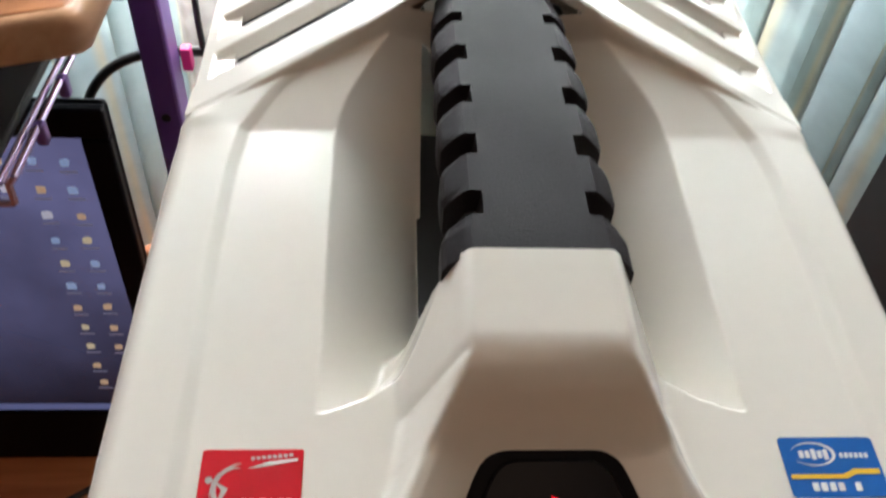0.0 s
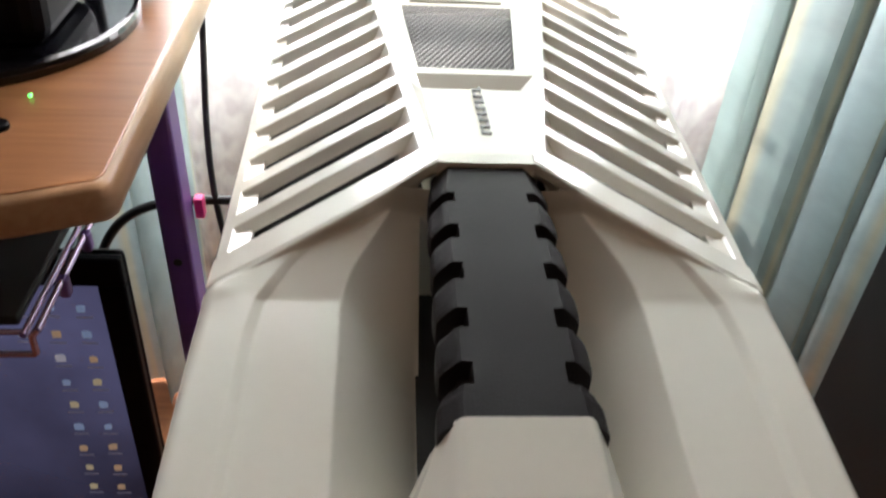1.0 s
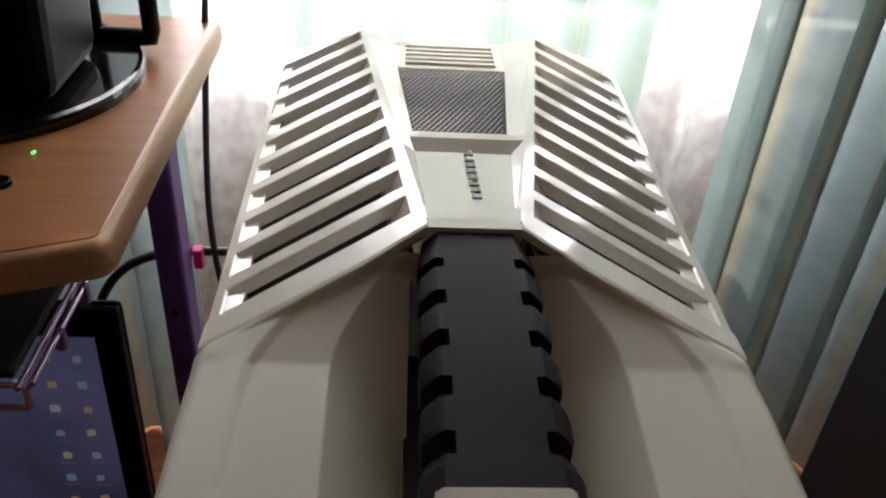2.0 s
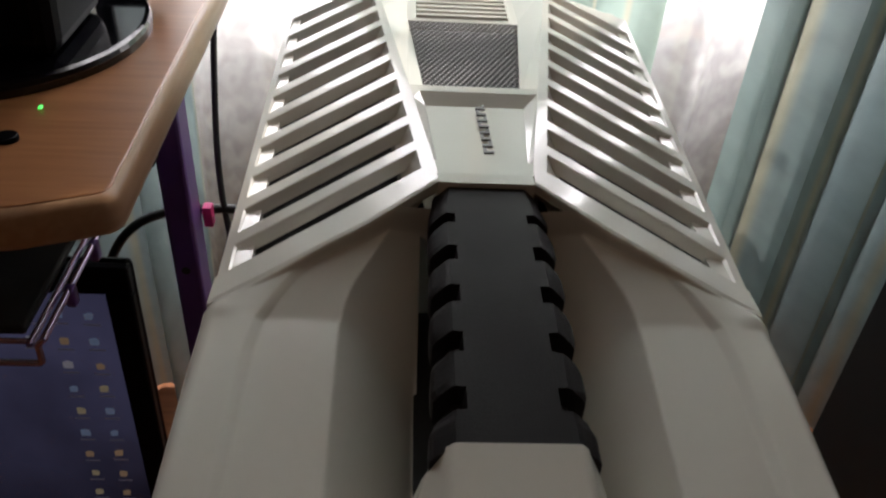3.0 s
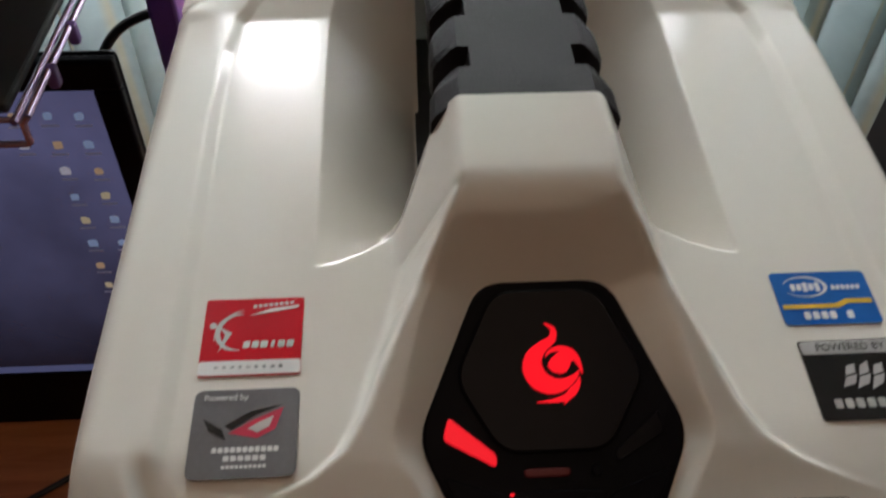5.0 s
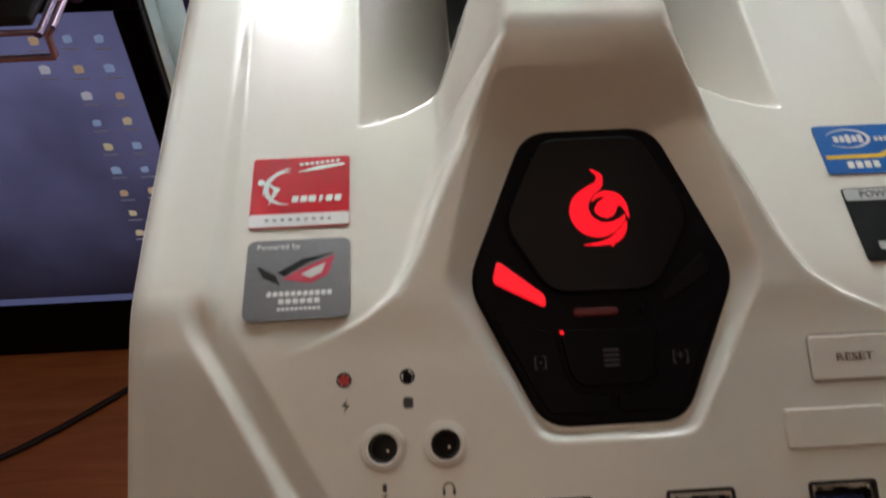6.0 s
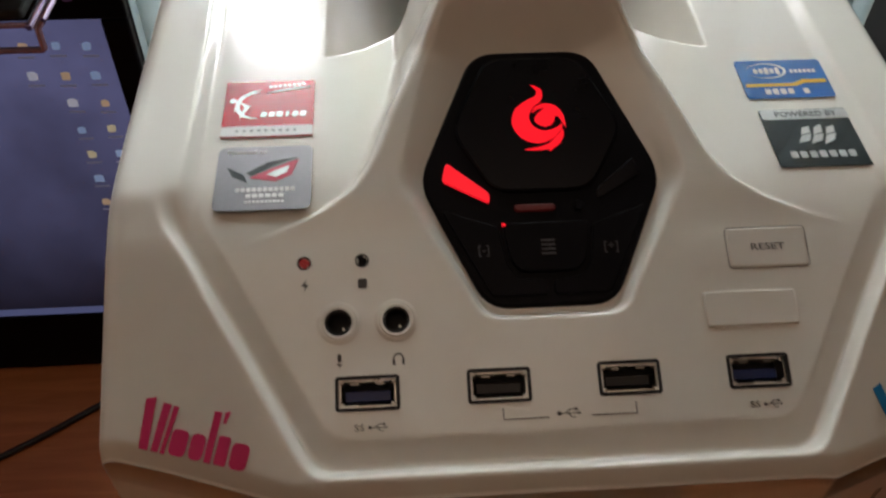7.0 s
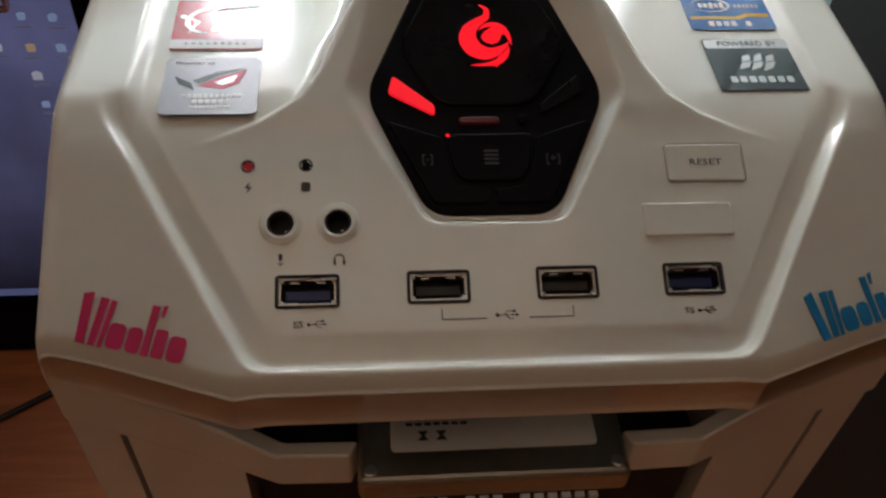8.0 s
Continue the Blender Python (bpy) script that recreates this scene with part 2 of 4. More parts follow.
# curtains: pleated cloth hanging from the rail to the floor
def cloth(name, front, stripe, seed, trans):
    m = bpy.data.materials.new(name)
    m.use_nodes = True
    nt = m.node_tree
    b = nt.nodes["Principled BSDF"]
    b.inputs["Roughness"].default_value = 0.55
    b.inputs["Specular IOR Level"].default_value = 0.3
    tc = nt.nodes.new("ShaderNodeUVMap")
    sep = nt.nodes.new("ShaderNodeSeparateXYZ")
    nt.links.new(tc.outputs[0], sep.inputs[0])
    wv = nt.nodes.new("ShaderNodeMath"); wv.operation = 'FRACT'
    ml = nt.nodes.new("ShaderNodeMath"); ml.operation = 'MULTIPLY'; ml.inputs[1].default_value = 5.3
    nt.links.new(sep.outputs[0], ml.inputs[0]); nt.links.new(ml.outputs[0], wv.inputs[0])
    rp = nt.nodes.new("ShaderNodeValToRGB")
    rp.color_ramp.interpolation = 'EASE'
    el = rp.color_ramp.elements
    el[0].position, el[0].color = 0.0, (*front, 1)
    el[1].position, el[1].color = 0.46, (*front, 1)
    for p, c in ((0.50, stripe), (0.56, stripe), (0.60, tuple(0.85 * v for v in front)), (0.80, tuple(min(1, 1.12 * v) for v in front)), (0.84, stripe), (0.87, front)):
        e = el.new(p); e.color = (*c, 1)
    nt.links.new(wv.outputs[0], rp.inputs[0])
    nz = nt.nodes.new("ShaderNodeTexNoise")
    nz.inputs["Scale"].default_value, nz.inputs["Detail"].default_value = 26, 5
    nt.links.new(tc.outputs[0], nz.inputs["Vector"])
    mx = nt.nodes.new("ShaderNodeMix"); mx.data_type = 'RGBA'; mx.blend_type = 'MULTIPLY'
    mx.inputs[0].default_value = 0.45
    nt.links.new(rp.outputs[0], mx.inputs[6]); nt.links.new(nz.outputs[0], mx.inputs[7])
    nt.links.new(mx.outputs[2], b.inputs["Base Color"])
    tr = nt.nodes.new("ShaderNodeBsdfTranslucent")
    nt.links.new(mx.outputs[2], tr.inputs[0])
    ms = nt.nodes.new("ShaderNodeMixShader"); ms.inputs[0].default_value = trans
    nt.links.new(b.outputs[0], ms.inputs[1]); nt.links.new(tr.outputs[0], ms.inputs[2])
    tp = nt.nodes.new("ShaderNodeBsdfTransparent")
    m2 = nt.nodes.new("ShaderNodeMixShader"); m2.inputs[0].default_value = 0.05
    nt.links.new(ms.outputs[0], m2.inputs[1]); nt.links.new(tp.outputs[0], m2.inputs[2])
    nt.links.new(m2.outputs[0], nt.nodes["Material Output"].inputs[0])
    return m

CLOTH = cloth("mint_curtain_cloth", (0.40, 0.52, 0.52), (0.56, 0.56, 0.42), 3, 0.23)
SHEER = cloth("sheer_mint_cloth", (0.48, 0.62, 0.54), (0.70, 0.70, 0.54), 5, 0.40)

NET = cloth("white_net_cloth", (0.84, 0.85, 0.85), (0.84, 0.85, 0.82), 8, 0.6)
nt = NET.node_tree
tc = nt.nodes.new("ShaderNodeUVMap")
nz = nt.nodes.new("ShaderNodeTexNoise")
nz.inputs["Scale"].default_value, nz.inputs["Detail"].default_value = 34, 1
rp = nt.nodes.new("ShaderNodeMapRange")
rp.inputs["From Min"].default_value, rp.inputs["From Max"].default_value = 0.40, 0.60
rp.inputs["To Min"].default_value, rp.inputs["To Max"].default_value = 0.42, 0.53
nt.links.new(tc.outputs[0], nz.inputs["Vector"])
nt.links.new(nz.outputs[0], rp.inputs["Value"])
last = nt.nodes["Material Output"].inputs[0].links[0].from_node
nt.links.new(rp.outputs[0], last.inputs[0])

def curtain(name, x0, x1, y, z0, z1, folds, depth, material, label, seed):
    rng = random.Random(seed)
    n, rows = folds * 14, 26
    ph = [rng.uniform(-0.7, 0.7) for _ in range(folds + 2)]
    am = [rng.uniform(0.6, 1.25) for _ in range(folds + 2)]
    bm = bmesh.new()
    uv = bm.loops.layers.uv.new("UVMap")
    grid = []
    for j in range(rows + 1):
        v = j / rows
        row = []
        for i in range(n + 1):
            u = i / n
            k = u * folds
            a = int(k); fr = k - a
            p = ph[a] * (1 - fr) + ph[a + 1] * fr
            s = am[a] * (1 - fr) + am[a + 1] * fr
            w = math.sin(2 * math.pi * k + p)
            yy = y - depth * s * (0.75 + 0.35 * (1 - v)) * (w + 0.25 * math.sin(4 * math.pi * k + 2 * p)) + 0.006 * math.sin(9 * v + 5 * u)
            xx = x0 + (x1 - x0) * u + depth * 0.45 * math.cos(2 * math.pi * k + p) + 0.004 * math.sin(7 * v + 11 * u)
            row.append(bm.verts.new((xx, yy, z0 + (z1 - z0) * v)))
        grid.append(row)
    for j in range(rows):
        for i in range(n):
            f = bm.faces.new((grid[j][i], grid[j][i + 1], grid[j + 1][i + 1], grid[j + 1][i]))
            for lp, (a, b) in zip(f.loops, ((i, j), (i + 1, j), (i + 1, j + 1), (i, j + 1))):
                lp[uv].uv = (a / n * (x1 - x0) * 1.6, b / rows * (z1 - z0))
    return tagged(part(name, bm, material, smooth=True), label, "curtain", "window curtains")

curtain("curtain", -1.25, -0.245, 0.70, 0.005, 1.90, 15, 0.026, CLOTH, "pale mint curtain with yellow stripes in soft folds", 1)
curtain("curtain", -0.142, 0.215, 0.76, 0.005, 1.90, 4, 0.016, SHEER, "thin light green curtain glowing before the window", 2)
curtain("curtain", 0.262, 1.35, 0.64, 0.005, 1.90, 15, 0.034, CLOTH, "pale mint curtain with yellow stripes in deep folds", 4)
net = curtain("net_curtain", -1.2, 1.3, 0.87, 0.005, 1.90, 22, 0.010, NET, "white patterned net curtain close to the window glass", 6)
rail = tube("curtain_rail", [(-1.35, 0.74, 1.913), (1.45, 0.74, 1.913)], 0.012, METAL)
tagged(rail, "plain metal curtain rail across the window", "curtain rail", kind="structure")

cab = thing("cabinet", (0.55, 0.235, 0), "low black lacquered cabinet standing before the curtain", "cabinet")
boxpart("side_panel", (0.340, 0.02, 0.0), (0.358, 0.45, 0.5500), DARKWOOD, cab, 0.002)
boxpart("side_panel", (0.774, 0.02, 0.0), (0.792, 0.45, 0.5500), DARKWOOD, cab, 0.002)
boxpart("back_panel", (0.359, 0.44, 0.0), (0.773, 0.449, 0.5500), DARKWOOD, cab, 0.001)
boxpart("front_panel", (0.359, 0.022, 0.03), (0.773, 0.038, 0.5500), DARKWOOD, cab, 0.001)
boxpart("top_board", (0.338, 0.016, 0.5505), (0.794, 0.452, 0.5700), DARKWOOD, cab, 0.003)

# ---- tower case ----
case = thing("computer_tower", (0, 0.25, 0), "glossy white computer tower with black carrying handle on the floor", "computer case")
HW = 0.1055
def deck(y):
    return 0.5731 + 0.105 * y
def io(y):
    return 0.5605 + 0.50 * y
def ramp(a, b, v):
    return np.clip((v - a) / (b - a), 0, 1)
def sstep(a, b, v):
    u = np.clip((v - a) / (b - a), 0, 1)
    return u * u * (3 - 2 * u)
def smin(a, b, k):
    h = np.clip(0.5 + 0.5 * (b - a) / k, 0, 1)
    return b * (1 - h) + a * h - k * h * (1 - h)
def smax(a, b, k):
    return -smin(-a, -b, k)
def front_y(x):
    a = np.abs(x)
    return np.where(a < 0.0615, -0.0292, -0.0292 + (a - 0.0615) * 0.34)
def ridge_y(x):
    return np.interp(np.abs(x), (0.0195, 0.0476, 0.0855, 0.1055), (0.2470, 0.2280, 0.2081, 0.1985))
def ridge_z(x):
    a = np.maximum(np.abs(x), 0.0195)
    return 0.6195 - 0.310 * (a - 0.0195)
def poly_dist(x, y, poly):
    """Signed distance to a convex outline given anticlockwise, positive inside."""
    d = None
    for (x0, y0), (x1, y1) in zip(poly, poly[1:] + poly[:1]):
        l = math.hypot(x1 - x0, y1 - y0)
        e = ((x1 - x0) * (y - y0) - (y1 - y0) * (x - x0)) / l
        d = e if d is None else smin(d, e, 0.004)
    return d
HEX = [(-0.0159, 0.0092), (0.0159, 0.0092), (0.0312, 0.0390), (0.0155, 0.0714), (-0.0155, 0.0714), (-0.0312, 0.0390)]
TRAP = [(-0.0548, -0.0190), (0.0548, -0.0190), (0.0885, 0.0345), (0.0885, 0.090), (-0.0885, 0.090), (-0.0885, 0.0345)]

def nose_half(y):
    """Half the width of the nose's top."""
    return np.interp(y, (0.0, 0.022, 0.028, 0.033, 0.038, 0.046, 0.060, 0.074, 0.082, 0.088, 0.118), (0.120, 0.085, 0.066, 0.0545, 0.0475, 0.0420, 0.0357, 0.0282, 0.0228, 0.0196, 0.0190))
def nose_top(y):
    w = np.clip((y - 0.070) / 0.022, 0, 1)
    return io(y) + (0.6180 - 0.16 * np.clip(0.1165 - y, 0, None) - io(y)) * w * w * (3 - 2 * w)

def cover_height(x, y):
    a = np.abs(x)
    d = deck(y)
    # decks, and the face that falls away to the front
    z = smin(d, io(y), 0.005)
    # raised rim along the decks, which narrows and bends in towards the ridge at the back
    lane = np.interp(y, (0.030, 0.100, 0.140, 0.175, 0.190, 0.205, 0.215), (0.0885, 0.0878, 0.0882, 0.0870, 0.0850, 0.0772, 0.0700))
    z = z + 0.0024 * ramp(-0.0018, 0.0018, a - lane) * sstep(0.028, 0.040, y) * (1 - 0.6 * sstep(0.165, 0.195, y) * sstep(0.090, 0.104, a))
    # groove and raised border round the field of the sockets
    t = poly_dist(x, y, TRAP)
    z = z + (0.0040 * ramp(-0.0036, -0.0066, t) - 0.0016 * ramp(0.0020, -0.0030, t)) * sstep(0.042, 0.026, y)
    # corner facets outside it
    out = (a - 0.0605) * 0.844 - (y + 0.020) * 0.536
    z = z - 0.21 * np.clip(out, 0, None) * sstep(0.050, 0.020, y)
    # nose that carries the handle
    nose = smin(nose_top(y), nose_top(y) + (nose_half(y) - a) * 2.1, 0.0040)
    nk = sstep(0.024, 0.036, y) * (y < 0.1165)
    z = z * (1 - nk) + smax(z, nose, 0.0040) * nk
    # recess of the hexagonal panel
    h = poly_dist(x, y, HEX)
    wide = np.interp(y, (0.014, 0.028, 0.045, 0.064), (0.0026, 0.0042, 0.0060, 0.0095))
    z = z - 0.0039 * (0.6 * ramp(-wide, 0.0004, h) + 0.4 * sstep(-wide * 1.1, 0.0004, h))
    # the slope up to the lip of the vents, steepest under the lip itself
    k = sstep(0.189, 0.196, y)
    ry, rz = ridge_y(x), ridge_z(x)
    u = np.clip((y - 0.190) / np.maximum(ry - 0.190, 1e-4), 0, 1)
    u = np.where(ry - y < 0.0022, 1 - 0.45 * np.clip((ry - y) / 0.0022, 0, 1) ** 2, 0.55 * np.clip((y - 0.190) / np.maximum(ry - 0.1922, 1e-4), 0, 1) ** 1.4)
    rise = d + (rz - d) * u + 0.0024 * ramp(-0.0018, 0.0018, a - lane) * (1 - u)
    z = np.where(y > 0.189, z * (1 - k) + rise * k, z)
    # finger scoops either side of the handle
    d1 = (0.0560 - a) * 1.5
    d2 = (a - np.interp(y, (0.087, 0.0897, 0.094, 0.100, 0.106, 0.112, 0.120, 0.14), (0.060, 0.0560, 0.0440, 0.0350, 0.0298, 0.0262, 0.0235, 0.0))) * 1.6
    d3 = np.minimum((0.2000 - y) * 0.74 + (0.0556 - a) * 1.35, 1.0)
    deep = smin(smin(d1, d2, 0.005), d3, 0.010)
    deep = np.clip(deep, 0, 0.054)
    z = z - np.where((y > 0.086) & (a < 0.0561), deep, 0)
    # rounded outer edges
    e = HW - a
    z = z - 0.004 * np.clip(1 - e / 0.005, 0, 1) ** 2 * sstep(0.215, 0.190, y)
    f = y - front_y(x)
    z = z - 0.0030 * np.clip(1 - f / 0.0035, 0, 1) ** 2
    return z

USB = [(-0.0452, -0.0079), (-0.0147, -0.0076), (0.0160, -0.0073), (0.0469, -0.0072)]
JACK = [(-0.0516, 0.0071), (-0.0380, 0.0072)]
LAMP = [(-0.0596, 0.0205), (-0.0457, 0.0206)]

nx, ny = 330, 420
xs = np.linspace(-HW, HW, nx + 1)
vv = np.linspace(0, 1, ny + 1)
X = np.repeat(xs[None, :], ny + 1, 0)
F0, F1 = front_y(X), ridge_y(X)
Y = F0 + (F1 - F0) * vv[:, None]
Z = cover_height(X, Y)
# the sides spread a little towards the front
SPREAD = np.interp(Y, (0.06, 0.20), (0.0026, 0.0006))
XS = X + np.sign(X) * SPREAD * sstep(0.088, HW, np.abs(X))
verts = np.stack([XS, Y, Z], -1).reshape(-1, 3)
CX, CY = (X[:-1, :-1] + X[1:, 1:]) / 2, (Y[:-1, :-1] + Y[1:, 1:]) / 2
keep = np.ones(CX.shape, bool)
for ux, uy in USB:
    keep &= ~((np.abs(CX - ux) < 0.0066) & (np.abs(CY - uy) < 0.0026))
for jx, jy in JACK:
    keep &= ~(np.hypot(CX - jx, (CY - jy) * 1.118) < 0.0035)
for jx, jy in LAMP:
    keep &= ~(np.hypot(CX - jx, (CY - jy) * 1.118) < 0.0013)
keep &= ~((np.abs(CX) < 0.0262) & (CY > 0.1150) & (CY < 0.2395))
keep &= ~((np.abs(CX) < 0.0195) & (CY > 0.236))
idx = np.arange((nx + 1) * (ny + 1)).reshape(ny + 1, nx + 1)
quads = np.stack([idx[:-1, :-1], idx[:-1, 1:], idx[1:, 1:], idx[1:, :-1]], -1)[keep]
verts, faces = verts.tolist(), quads.tolist()
# skirt down from the outer edges
def skirt(ring, drop):
    base = len(verts)
    for i in ring:
        x, y, z = verts[i]
        verts.append([x, y, drop(x, y, z)])
    for k in range(len(ring) - 1):
        faces.append([ring[k], ring[k + 1], base + k + 1, base + k])
skirt(idx[0, :].tolist(), lambda x, y, z: z - 0.0112)
skirt(idx[::-1, 0].tolist(), lambda x, y, z: min(z - 0.008, 0.545))
skirt(idx[:, -1].tolist(), lambda x, y, z: min(z - 0.008, 0.545))
me = bpy.data.meshes.new("top_cover")
me.from_pydata(verts, [], faces)
me.update()
cover = link("top_cover", me, WHITE, case, "glossy white moulded top cover", True)

# vent roof behind the handle
def roof(side, s, t):
    """A point of the vent roof: s from the ridge (0) to the outer rim (1), t from the front edge (0) to the back (1)."""
    yi, yo = 0.2535 + 0.2365 * t, 0.2140 + 0.2560 * t
    xi, xo = 0.0195 + 0.0345 * t, HW
    zi, zo = 0.6195 - 0.006 * t, 0.5928 + 0.0110 * t
    return Vector((side * (xi + (xo - xi) * s), yi + (yo - yi) * s, zi + (zo - zi) * s))

NS = 10
def slot_t(s, k):
    """Where the near edge of slot k runs across the roof."""
    return 0.0396 - 0.037 * s + k * (0.1016 - 0.0075 * s)
def lip_point(side, s):
    a = 0.0195 + (HW - 0.0195) * s
    return Vector((side * a, float(ridge_y(a)), float(ridge_z(a))))
def strip(name, rails, depth, side):
    """A bar along the roof between rows of points, closed down to a depth."""
    bm = bmesh.new()
    tops = [[bm.verts.new(p) for p in row] for row in rails]
    lows = [[bm.verts.new(p - Vector((0, 0, depth))) for p in row] for row in rails]
    for a, b, c, d in zip(tops, tops[1:], lows, lows[1:]):
        for i in range(len(a) - 1):
            bm.faces.new((a[i], a[i + 1], b[i + 1], b[i]))
        bm.faces.new((a[0], b[0], d[0], c[0]))
        bm.faces.new((a[-1], c[-1], d[-1], b[-1]))
    for t, l in ((tops[0], lows[0]), (tops[-1], lows[-1])):
        for i in range(len(t) - 1):
            bm.faces.new((t[i], l[i], l[i + 1], t[i + 1]))
    return part(name, bm, WHITE, case)
for side in (-1, 1):
    n = 30
    sink = Vector((0, 0, 0.0085))
    # ridge along the hub, with a flank that falls into the slots
    strip("ridge_strip", [[roof(side, 0.0, i / n), roof(side, 0.065, i / n), roof(side, 0.145, i / n) - sink] for i in range(n + 1)], 0.010, side)
    # rim along the outer side
    strip("rim_strip", [[roof(side, 0.932, i / n) - Vector((0, 0, 0.0012)), roof(side, 0.945, i / n), roof(side, 0.99, i / n), roof(side, 1.006, i / n) - Vector((0, 0, 0.003))] for i in range(n + 1)], 0.040, side)
    # lip in front of the first slot
    rows = []
    for i in range(n + 1):
        v = i / n
        p, q = lip_point(side, v), roof(side, v, slot_t(v, 0))
        rows.append([p, p.lerp(q, 0.12) + Vector((0, 0, 0.0005)), q, q + Vector((0, 0.001, -0.008))])
    strip("front_lip", rows, 0.004, side)
    for k in range(1, NS + 1):
        bm = bmesh.new()
        c = []
        for v in (0.06, 0.96):
            t1 = slot_t(v, k) if k < NS else 1.0
            t0 = slot_t(v, k - 1) + 0.64 * (0.1016 - 0.0075 * v)
            a, b = roof(side, v, t0), roof(side, v, t1)
            low = Vector((0, -0.0026, -0.0062))
            c.append([bm.verts.new(p) for p in (a, b, b + low, a + low)])
        for i in range(4):
            j = (i + 1) % 4
            bm.faces.new((c[0][i], c[1][i], c[1][j], c[0][j]))
        bm.faces.new(c[0]); bm.faces.new(c[1][::-1])
        bmesh.ops.recalc_face_normals(bm, faces=bm.faces)
        es = [e for e in bm.edges if e.calc_length() > 0.03]
        bmesh.ops.bevel(bm, geom=es, offset=0.0005, segments=2, profile=0.5, affect='EDGES', clamp_overlap=True)
        part("vent_slat", bm, WHITE, case)
    for k in range(NS):
        # block that closes the outer end of each slot with a level top
        bm = bmesh.new()
        p = []
        level = min(roof(side, 0.93, slot_t(0.93, k) + f * 0.095).z for f in (0.03, 0.60)) - 0.0008
        for v, f in ((0.855, 0.03), (0.933, 0.03), (0.933, 0.60), (0.855, 0.60)):
            q = roof(side, v, slot_t(v, k) + f * 0.095)
            p.append(Vector((q.x, q.y, level - 0.0008 * f)))
        A = [bm.verts.new(v) for v in p]
        B = [bm.verts.new(v - Vector((0, 0, 0.005))) for v in p]
        bm.faces.new(A); bm.faces.new(B[::-1])
        for i in range(4):
            bm.faces.new((A[i], A[(i + 1) % 4], B[(i + 1) % 4], B[i]))
        part("slot_end", bm, WHITE, case)
    bm = bmesh.new()
    p = [roof(side, v, t) - Vector((0, 0, 0.018)) for v, t in ((0.05, 0.0), (0.96, 0.0), (0.96, 0.99), (0.05, 0.99))]
    bm.faces.new([bm.verts.new(v) for v in p])
    bmesh.ops.solidify(bm, geom=bm.faces[:], thickness=0.002)
    part("vent_floor", bm, INNER, case, "black mesh under the vent slats")

# logo plate, mesh grille and ribs between the ridges
def channel(t):
    return 0.0195 + 0.0345 * t, 0.2535 + 0.2365 * t, 0.6195 - 0.006 * t
bm = bmesh.new()
secs = ((0.0, 0.0, 1.0), (0.045, 0.0002, 0.97), (0.06, 0.0035, 0.90), (0.30, 0.0045, 0.80), (0.335, 0.0005, 0.86), (0.36, 0.0002, 0.92),
        (0.365, 0.006, 0.74))
grid = []
for t, dip, w in secs:
    hw, y, z = channel(t)
    row = [(-hw, z), (-hw * w, z - dip), (hw * w, z - dip), (hw, z)]
    grid.append([bm.verts.new((x, y, zz)) for x, zz in row])
for a, b in zip(grid, grid[1:]):
    for i in range(3):
        bm.faces.new((a[i], a[i + 1], b[i + 1], b[i]))
nosev = [bm.verts.new((v.co.x * 1.02, 0.2470, 0.6192)) for v in grid[0]]
for i in range(3):
    bm.faces.new((grid[0][i], grid[0][i + 1], nosev[i + 1], nosev[i]))
grid[0] = nosev
lipv = [bm.verts.new(v.co - Vector((0, 0.0008, 0.014))) for v in grid[0]]
for i in range(3):
    bm.faces.new((grid[0][i + 1], grid[0][i], lipv[i], lipv[i + 1]))
part("hub_plate", bm, WHITE, case, "white centre plate with a small raised badge")
bm = bmesh.new()
GT0, GT1, GT2 = 0.365, 0.80, 1.0
rows = []
for t, w in ((GT0, 0.74), (GT1, 0.70), (GT1 + 0.02, 0.70), (GT2, 0.62)):
    hw, y, z = channel(t)
    rows.append([bm.verts.new(v) for v in ((-hw, y, z), (-hw * w, y, z - 0.006), (hw * w, y, z - 0.006), (hw, y, z))])
for n_, (a, b) in enumerate(zip(rows, rows[1:])):
    for i in (0, 1, 2):
        if i == 1 and n_ == 0:
            continue
        bm.faces.new((a[i], a[i + 1], b[i + 1], b[i]))
part("grille_surround", bm, WHITE, case)
hwA, yA, zA = channel(GT0)
hwB, yB, zB = channel(GT1)
for k in range(5):
    y = channel(0.83 + 0.032 * k)[1]
    z = channel(0.83 + 0.032 * k)[2] - 0.006
    boxpart("rib", (-0.028, y - 0.0016, z - 0.001), (0.028, y + 0.0016, z + 0.0016), WHITE, case, 0.0006)
bm = bmesh.new()
bm.faces.new([bm.verts.new(v) for v in ((-hwA, yA, zA - 0.012), (hwA, yA, zA - 0.012), (hwB, yB, zB - 0.012), (-hwB, yB, zB - 0.012))])
part("grille_backing", bm, INNER, case)
# hexagonal mesh of the grille
bm = bmesh.new()
pitch, rr = 0.0031, 0.00118
j = 0
y = yA + 0.0012
while y < yB - 0.0008:
    t = (y - yA) / (yB - yA)
    half = hwA * 0.74 + (hwB * 0.70 - hwA * 0.74) * t
    z = zA + (zB - zA) * t - 0.0062
    x = -half + (pitch / 2 if j % 2 else 0) + 0.0008
    while x < half - 0.0006:
        ring = []
        for q in range(6):
            a = radians(60 * q + 30)
            ring.append((math.cos(a), math.sin(a)))
        o = [bm.verts.new((x + pitch * 0.575 * c, y + pitch * 0.575 * s, z)) for c, s in ring]
        n_ = [bm.verts.new((x + rr * c, y + rr * s, z - 0.0004)) for c, s in ring]
        for q in range(6):
            bm.faces.new((o[q], o[(q + 1) % 6], n_[(q + 1) % 6], n_[q]))
        x += pitch
    y += pitch * 0.866
    j += 1
